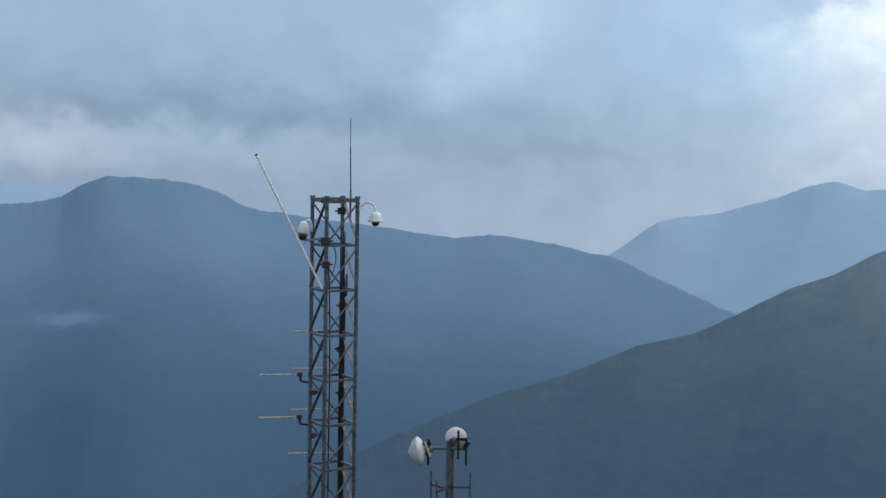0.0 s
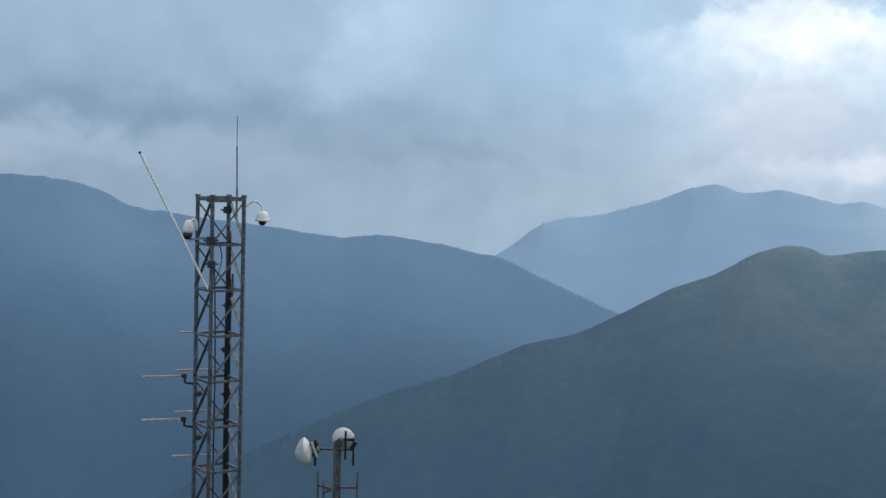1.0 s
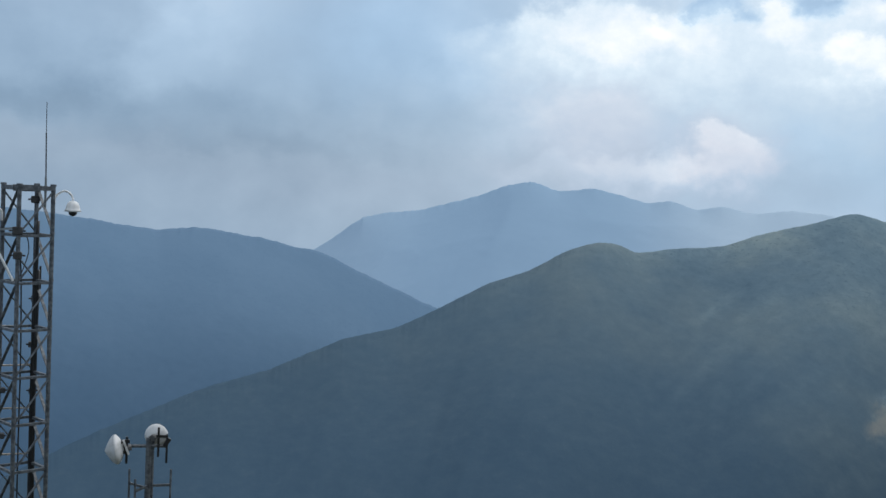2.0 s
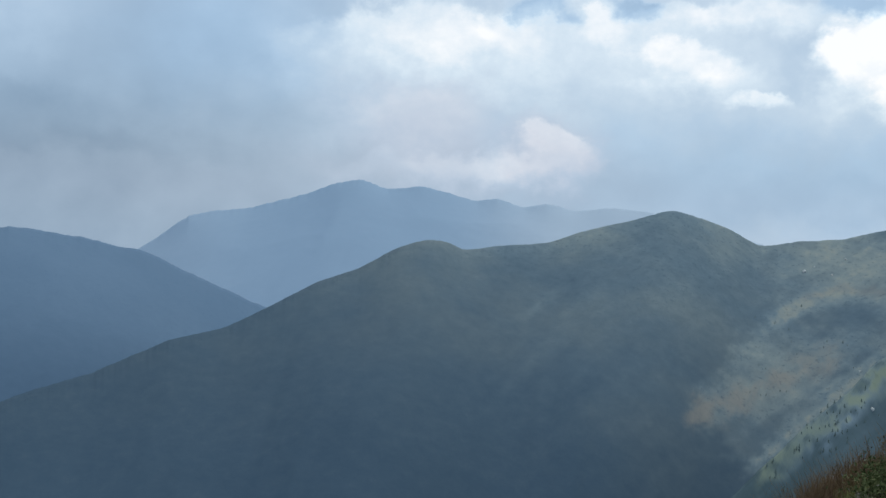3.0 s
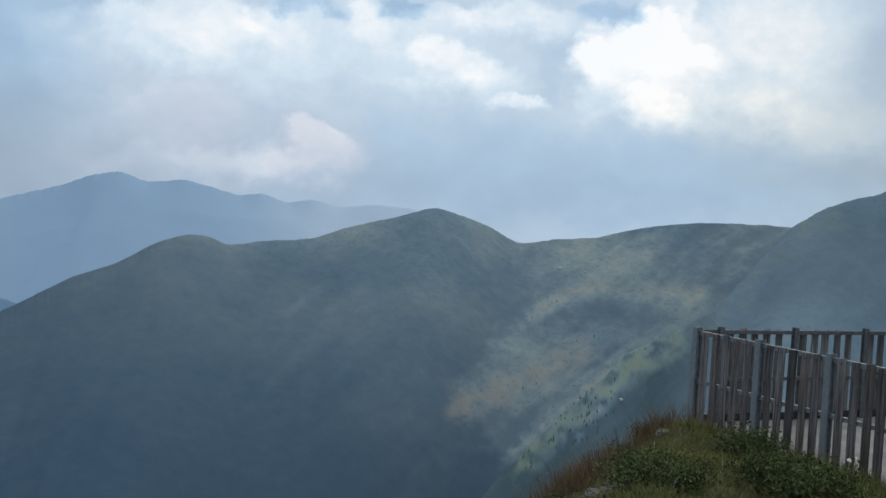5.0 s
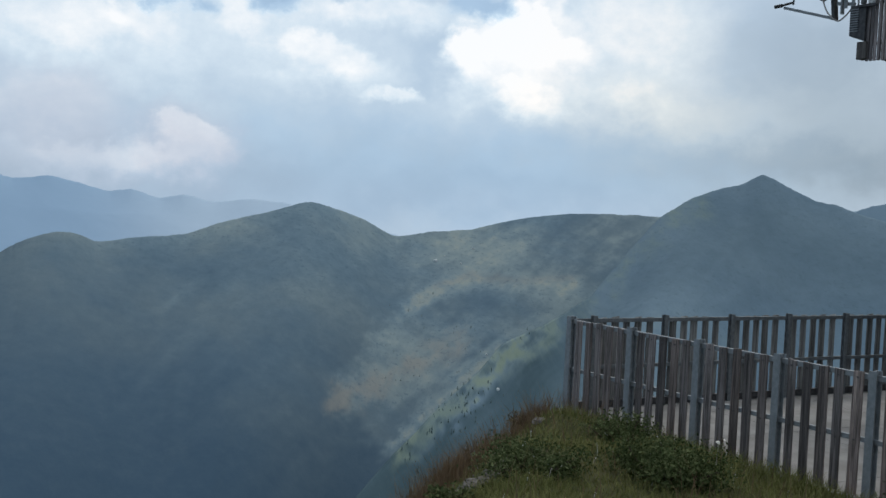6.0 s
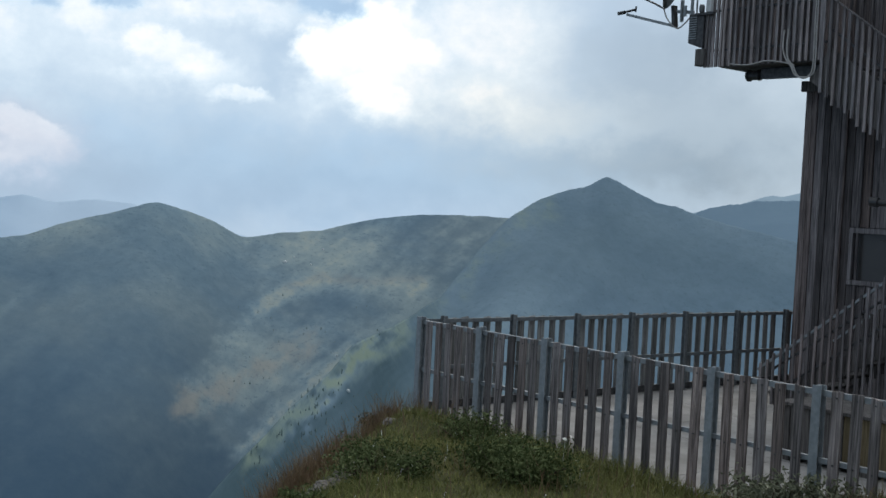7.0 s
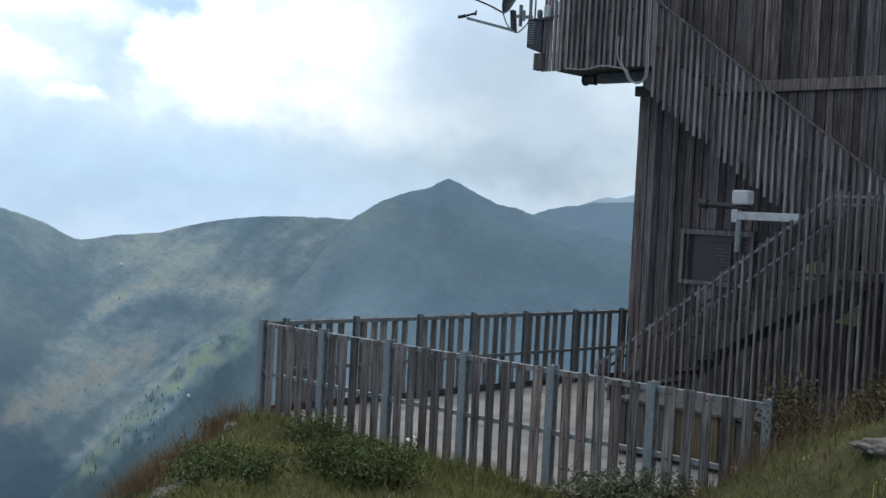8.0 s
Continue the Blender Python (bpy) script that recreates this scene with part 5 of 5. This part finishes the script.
def island_paint(*cols):
    def paint(g, tc):
        rnd = g.add("ShaderNodeNewGeometry").outputs["Random Per Island"]
        r = g.add("ShaderNodeValToRGB")
        for k, c in enumerate(cols):
            at_ = k / (len(cols) - 1)
            stop = r.color_ramp.elements[0 if k == 0 else 1] if k in (0, len(cols) - 1) else r.color_ramp.elements.new(at_)
            stop.position, stop.color = at_, (*c, 1)
        g.put(r.inputs[0], rnd)
        return g.mix(g.m("MULTIPLY", g.ramp(g.noise(tc, 1.6, 5.0, 0.65), 0.4, 0.65), 0.65), r.outputs[0], cols[0])
    return paint


# haze is put into the spruce colours, most in the hollow's single trees
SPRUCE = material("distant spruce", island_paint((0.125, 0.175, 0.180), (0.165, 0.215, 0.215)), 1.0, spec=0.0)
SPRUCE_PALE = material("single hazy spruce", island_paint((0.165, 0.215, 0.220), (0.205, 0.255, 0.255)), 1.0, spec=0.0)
SPRUCE_DARK = material("distant wooded crest", island_paint((0.066, 0.112, 0.160), (0.08, 0.13, 0.18)), 1.0, spec=0.0)
conifers("spruce_wood", pick("mountain_peak", 110, 3, lambda a, e, f, r: (a > 36.8) & (a < 43.5) & (f < 0.20) & (r < np.exp(-((a - 39.8) / 2.0) ** 2) * (0.9 - 3 * f))), 2.8, 5.2, SPRUCE,
         "scattered dark spruces on the grassy spur", 4)
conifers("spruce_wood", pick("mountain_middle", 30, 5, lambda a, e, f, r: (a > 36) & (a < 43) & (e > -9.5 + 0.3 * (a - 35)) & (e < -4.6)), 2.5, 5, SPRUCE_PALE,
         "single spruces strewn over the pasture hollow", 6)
conifers("crest_wood", pick("mountain_middle", 900, 7, lambda a, e, f, r: (a > 2) & (a < 20) & (f < 0.02)), 0.7, 1.5, SPRUCE_DARK, "dark wooded edge along the ridge", 8)


# ---- grass, bushes, flowers and stones round the camera's hill ----
def plan_uw(x, y):
    return (x - CORNER.x) * ALONG.x + (y - CORNER.y) * ALONG.y, (x - CORNER.x) * INTO.x + (y - CORNER.y) * INTO.y


def blades(name, x, y, high, lean, wide, mat, label, seed):
    """Bent, tapering blades that grow from the ground at the given places; one mesh."""
    gen = np.random.default_rng(seed)
    n = len(x)
    z = near_ground(x, y) - 0.02
    a, b = gen.uniform(0, 2 * np.pi, n), gen.uniform(0, 2 * np.pi, n)
    dx, dy = np.cos(a) * wide * 0.5, np.sin(a) * wide * 0.5
    lx, ly = np.cos(b) * lean * high, np.sin(b) * lean * high
    base = np.stack([x, y, z], -1)
    off = np.stack([dx, dy, 0 * dx], -1)
    mid = base + np.stack([lx * 0.35, ly * 0.35, high * 0.55], -1)
    tip = base + np.stack([lx, ly, high * gen.uniform(0.85, 1.0, n)], -1)
    co = np.stack([base - off, base + off, mid + off * 0.7, mid - off * 0.7, tip], 1).reshape(-1, 3)
    i = np.arange(n)[:, None] * 5
    loops = np.concatenate([i + np.array([0, 1, 2, 3]), i + np.array([3, 2, 4])], axis=1).ravel()
    start = (np.arange(n)[:, None] * 7 + np.array([0, 4])).ravel()
    me = bpy.data.meshes.new(name)
    me.vertices.add(len(co)), me.vertices.foreach_set("co", co.astype(np.float32).ravel())
    me.loops.add(len(loops)), me.loops.foreach_set("vertex_index", loops.astype(np.int32))
    me.polygons.add(len(start)), me.polygons.foreach_set("loop_start", start.astype(np.int32))
    me.update(calc_edges=True)
    me.materials.append(mat)
    return tagged(new(name, me), label, "grass", kind="stuff")


def meadow(n, seed, r0, r1, a0, a1):
    gen = np.random.default_rng(seed)
    r = np.sqrt(gen.uniform(r0 * r0, r1 * r1, n))
    a = np.radians(gen.uniform(a0, a1, n))
    x, y = r * np.sin(a), r * np.cos(a)
    u, w = plan_uw(x, y)
    bare = (x - 6.85) ** 2 + (y - 7.95) ** 2 < 0.5 * (0.55 + 0.35 * gen.random(len(x))) ** 2
    ok = (w < -0.06) | (u < -0.4) | (u > 7.25 - 0.3 * np.clip(w, 0, 3)) & (w < 3.5)
    ok &= ~bare
    return x[ok], y[ok], u[ok], w[ok], gen


GRASS = material("meadow grass", island_paint((0.125, 0.142, 0.050), (0.210, 0.262, 0.070), (0.330, 0.365, 0.108), (0.50, 0.42, 0.20), (0.285, 0.270, 0.105)), 0.9, spec=0.05)
DRY = material("dry reddish grass", island_paint((0.165, 0.105, 0.070), (0.300, 0.175, 0.110), (0.420, 0.285, 0.175), (0.215, 0.165, 0.085)), 0.8, spec=0.1)
STRAW = material("pale straw", island_paint((0.149, 0.124, 0.071), (0.247, 0.214, 0.132), (0.107, 0.095, 0.050)), 0.8, spec=0.1)
LEAF = material("shrub leaves", island_paint((0.040, 0.060, 0.022), (0.075, 0.106, 0.036), (0.115, 0.150, 0.052), (0.170, 0.196, 0.090)), 0.9, spec=0.03)
LEAF_DULL = material("browning leaves", island_paint((0.085, 0.095, 0.060), (0.150, 0.170, 0.098), (0.215, 0.215, 0.120), (0.255, 0.262, 0.180)), 0.9, spec=0.03)
LEAF_RUST = material("rusty leaves", island_paint((0.055, 0.050, 0.028), (0.105, 0.082, 0.045), (0.095, 0.105, 0.048), (0.165, 0.128, 0.075)), 0.9, spec=0.03)
STEM = material("shrub stems", island_paint((0.05, 0.04, 0.03), (0.09, 0.07, 0.05)), 0.8, spec=0.1)

x, y, u, w, gen = meadow(210000, 21, 5.2, 17.5, 30, 79)
tuft = fractal(x * 1.6, y * 1.6, 3, 40)
keep = gen.random(len(x)) < np.clip(0.75 + 0.7 * tuft, 0.12, 1)
x, y, u, w, tuft = x[keep], y[keep], u[keep], w[keep], tuft[keep]
h = 0.8 * (0.07 + 0.10 * gen.random(len(x)) ** 2 + 0.10 * np.clip(tuft, 0, 1)) * (1 + 0.6 * smooth(w, -1.0, -0.1) * smooth(u, 6.8, 5.8)) * (1 - 0.40 * smooth(u, 6.2, 7.2))
blades("grass", x, y, h, gen.uniform(0.2, 0.9, len(x)), gen.uniform(0.005, 0.010, len(x)), GRASS, "short tufted green and olive mountain grass", 22)
x, y, u, w, gen = meadow(110000, 31, 6, 17, 30, 79)
edge = -0.64 * (x - 5.36) + 0.768 * (y - 7.1)
want = 1.1 * smooth(edge, 0.3, 1.2) + 0.7 * np.exp(-((u + 0.3) / 0.9) ** 2 - ((w + 0.7) / 0.7) ** 2) + 0.7 * np.exp(-((u - 7.0) / 0.6) ** 2 - ((w + 0.5) / 0.6) ** 2) + 0.05
keep = gen.random(len(x)) < want * np.clip(0.55 + 1.1 * fractal(x * 1.1, y * 1.1, 3, 55), 0, 1)
x, y, w = x[keep], y[keep], w[keep]
blades("dry_grass", x, y, (0.12 + 0.42 * gen.random(len(x)) ** 2) * (0.8 + 0.5 * fractal(x * 1.7, y * 1.7, 3, 57)), gen.uniform(0.1, 0.5, len(x)), gen.uniform(0.005, 0.009, len(x)), DRY, "reddish-brown dry grass along the hill's edge", 32)
gen = np.random.default_rng(34)
x, y = np.concatenate([gen.normal((8.25, 9.75), (0.26, 0.28), (1300, 2)), gen.normal((7.75, 9.5), (0.16, 0.20), (600, 2)), gen.normal((8.8, 10.5), (0.3, 0.3), (500, 2)), gen.normal((7.3, 9.2), (0.25, 0.2), (400, 2)), gen.normal((9.35, 9.9), (0.16, 0.14), (500, 2)), gen.normal((10.0, 3.55), (0.30, 0.30), (700, 2))]).T
blades("dry_grass", x, y, 0.14 + 0.38 * gen.random(len(x)) ** 1.5, gen.uniform(0.1, 0.6, len(x)), gen.uniform(0.005, 0.009, len(x)), DRY, "tall reddish-brown grass clumps on the hill's edge", 35)
x, y, u, w, gen = meadow(26000, 41, 6, 15, 36, 79)
keep = gen.random(len(x)) < 0.02 + 0.35 * smooth(w, -1.2, -0.2) + 0.25 * smooth(u, 6.5, 8)
x, y = x[keep], y[keep]
blades("straw", x, y, gen.uniform(0.10, 0.24, len(x)), gen.uniform(0.3, 0.9, len(x)), gen.uniform(0.004, 0.007, len(x)), STRAW, "pale dry straw among the grass", 42)


def bush(x, y, wide, high, leaves, size, mat, label, seed):
    """A low shrub: stems fanning from the ground and clumps of small leaves round their ends."""
    gen = np.random.default_rng(seed)
    z = float(near_ground(np.array([x]), np.array([y]))[0])
    ob = thing("bush", Matrix.Translation((x, y, z - 0.03)), label, "bush", "bushes by the fence")
    bm = bmesh.new()
    ends = []
    for k in range(16):
        a, r = gen.uniform(0, 6.28), wide * math.sqrt(gen.uniform(0.02, 1.0))
        top = Vector((r * math.cos(a), r * math.sin(a), high * (1 - 0.45 * (r / wide) ** 2) * gen.uniform(0.6, 1.0)))
        bar(bm, (0.2 * top.x, 0.2 * top.y, 0), top, 0.012, sides=5)
        ends.append(top)
        for j in range(2):
            side = top * gen.uniform(0.5, 0.8) + Vector(gen.uniform(-0.12, 0.12, 3)) * wide
            bar(bm, top * 0.45, side, 0.008, sides=4)
            ends.append(side)
    part("stem", bm, STEM, ob)
    n = leaves
    e = np.array([tuple(v) for v in ends])[gen.integers(0, len(ends), n)]
    c = e + gen.normal(0, 0.17 * wide, (n, 3)) * np.array([1, 1, 0.75])
    c[:, 2] = np.clip(c[:, 2], 0.02, high * 1.1)
    d = gen.normal(0, 1, (n, 3))
    d /= np.linalg.norm(d, axis=1)[:, None]
    q = np.cross(d, gen.normal(0, 1, (n, 3)))
    q /= np.linalg.norm(q, axis=1)[:, None]
    s = (size * gen.uniform(0.6, 1.2, n))[:, None]
    nrm = np.cross(d, q) * s * 0.15
    co = np.stack([c - d * s, c + q * s * 0.42 + nrm, c + d * s, c - q * s * 0.42 + nrm], 1).reshape(-1, 3)
    i = np.arange(n)[:, None] * 4
    tri = np.concatenate([i + np.array([0, 1, 2]), i + np.array([0, 2, 3])], 0)
    me = bpy.data.meshes.new("foliage")
    me.from_pydata(co.tolist(), [], tri.tolist())
    me.materials.append(mat)
    lv = new("foliage", me)
    lv.parent = ob
    return ob


bush(6.95, 7.32, 0.46, 0.27, 4400, 0.020, LEAF, "low dense dark green shrub in the grass", 1)
bush(7.95, 6.80, 0.60, 0.37, 6800, 0.021, LEAF, "broad dark green shrub before the fence", 2)
bush(9.25, 8.45, 0.40, 0.32, 2600, 0.021, LEAF, "dark green shrub close to the fence", 3)
bush(6.2, 7.4, 0.28, 0.18, 800, 0.026, LEAF, "small green shrub on the hill's edge", 4)
bush(9.38, 5.15, 0.40, 0.42, 1700, 0.032, LEAF_DULL, "leafy grey-green weeds against the fence boards", 5)
bush(9.50, 4.62, 0.38, 0.36, 1500, 0.032, LEAF_DULL, "leafy weeds with yellow tops at the fence foot", 6)
bush(9.85, 3.42, 0.62, 0.72, 5200, 0.024, LEAF_RUST, "bushy brown and green shrub at the fence's end", 7)
bush(9.95, 2.70, 0.48, 0.48, 2600, 0.024, LEAF_RUST, "brown and green shrub on the bank", 8)
bush(9.6, 10.1, 0.30, 0.22, 700, 0.026, LEAF_RUST, "rusty low shrub at the terrace corner", 9)


def heads(name, places, size, mat, label, seed):
    gen = np.random.default_rng(seed)
    bm = bmesh.new()
    for x, y, h in places:
        z = float(near_ground(np.array([x]), np.array([y]))[0])
        n = len(bm.faces)
        bar(bm, (x, y, z - 0.02), (x + 0.02, y, z + h), 0.004, sides=4)
        bm.faces.ensure_lookup_table()
        for f in bm.faces[n:]:
            f.material_index = 1
        tilt = Euler((gen.uniform(-0.6, 0.6), gen.uniform(-0.6, 0.6), 0)).to_matrix().to_4x4()
        bmesh.ops.create_cone(bm, cap_ends=True, segments=7, radius1=size, radius2=size * 0.5, depth=size * 0.6, matrix=Matrix.Translation((x + 0.02, y, z + h)) @ tilt)
    me = mesh_of(name, bm, mat)
    me.materials.append(STEM)
    return tagged(new(name, me), label, "flowers", kind="stuff")


PETAL = material("white petals", lambda g, tc: g.mix(g.noise(tc, 30.0), (0.62, 0.60, 0.54), (0.78, 0.77, 0.72)), 0.7)
YOLK = material("yellow petals", lambda g, tc: g.mix(g.noise(tc, 30.0), (0.55, 0.42, 0.06), (0.68, 0.55, 0.12)), 0.7)
x, y, u, w, gen = meadow(400, 78, 6.5, 11.5, 42, 76)
heads("white_flowers", [(a, b, gen.uniform(0.05, 0.11)) for a, b in zip(x[:60], y[:60]) if a * a + b * b > 68], 0.012, PETAL, "small white flower heads in the grass", 79)
heads("white_flowers", [(9.26, 7.19, 0.30), (9.24, 7.22, 0.27)], 0.028, PETAL, "white flower by the fence", 81)
bank_at = [(a, b) for a, b, c in zip(x, y, u) if c > 5.0][:45]
heads("yellow_flowers", [(a, b, gen.uniform(0.06, 0.14)) for a, b in bank_at], 0.013, YOLK, "small yellow flower heads on the bank", 80)


def stone_mesh(size, seed, flatness=0.6):
    gen = np.random.default_rng(seed)
    bm = bmesh.new()
    bmesh.ops.create_icosphere(bm, subdivisions=3, radius=size)
    for v in bm.verts:
        at_ = v.co * (1.6 / size) + Vector((seed * 3.1, 0, 0))
        v.co *= 0.72 + 0.28 * (1 + noise.noise(at_)) + 0.10 * noise.noise(at_ * 2.7) + 0.05 * noise.noise(at_ * 6.0)
        v.co.z *= flatness
        v.co.x *= 1.3
    return bm


for k, (x, y, s) in enumerate(((6.84, 7.93, 0.07), (6.72, 7.80, 0.05), (7.02, 8.15, 0.06), (6.95, 7.75, 0.04), (7.80, 2.22, 0.19), (9.02, 9.42, 0.075), (6.6, 8.0, 0.05))):
    z = float(near_ground(np.array([x]), np.array([y]))[0])
    ob = part("stone", stone_mesh(s, k, 0.32 if s > 0.12 else 0.6), STONE, at=Matrix.Translation((x, y, z + (0.1 if s < 0.12 else -0.10) * s)) @ Matrix.Rotation(k * 1.3, 4, "Z"))
    tagged(ob, "grey weathered stone lying in the grass", "stone", "loose stones")
OUTCROP = material("pale limestone", lambda g, tc: g.mix(g.ramp(g.noise(tc, 0.8, 6.0), 0.35, 0.7), (0.50, 0.54, 0.55), (0.66, 0.69, 0.69)), 0.9,
                   bump=lambda g, tc: g.noise(tc, 1.5, 6.0), strength=0.6, dist=0.3)
for k, (name, a_, e_, s) in enumerate((("mountain_middle", 38.45, -3.09, 2.6), ("mountain_middle", 39.65, -3.11, 1.7), ("mountain_middle", 40.23, -2.41, 1.9),
                                       ("mountain_peak", 41.65, -8.91, 1.6), ("mountain_middle", 41.09, -7.3, 1.5), ("mountain_middle", 38.9, -2.75, 1.2))):
    gx, gy, gz, ga, ge, gf, gs = (v.ravel() for v in GRIDS[name])
    i = int(np.argmin((ga - a_) ** 2 + (ge - e_) ** 2 + 100 * (gs > 1)))
    ob = part("boulder", stone_mesh(s, 20 + k, 1.1), OUTCROP, at=Matrix.Translation((gx[i], gy[i], gz[i] + 0.2 * s)) @ Matrix.Rotation(k * 0.9, 4, "Z"))
    tagged(ob, "pale limestone boulder on the mountain pasture", "boulder", "mountain boulders")
gen = np.random.default_rng(91)
bm = bmesh.new()
for k in range(160):
    x, y = gen.normal(6.85, 0.28), gen.normal(7.95, 0.30)
    z = float(near_ground(np.array([x]), np.array([y]))[0])
    s = gen.uniform(0.012, 0.035)
    bmesh.ops.create_icosphere(bm, subdivisions=1, radius=s, matrix=Matrix.Translation((x, y, z + 0.3 * s)) @ Matrix.Diagonal((1.3, 1.0, 0.7, 1)))
tagged(new("gravel", mesh_of("gravel", bm, STONE)), "loose grey gravel on bare soil", "gravel", kind="stuff")
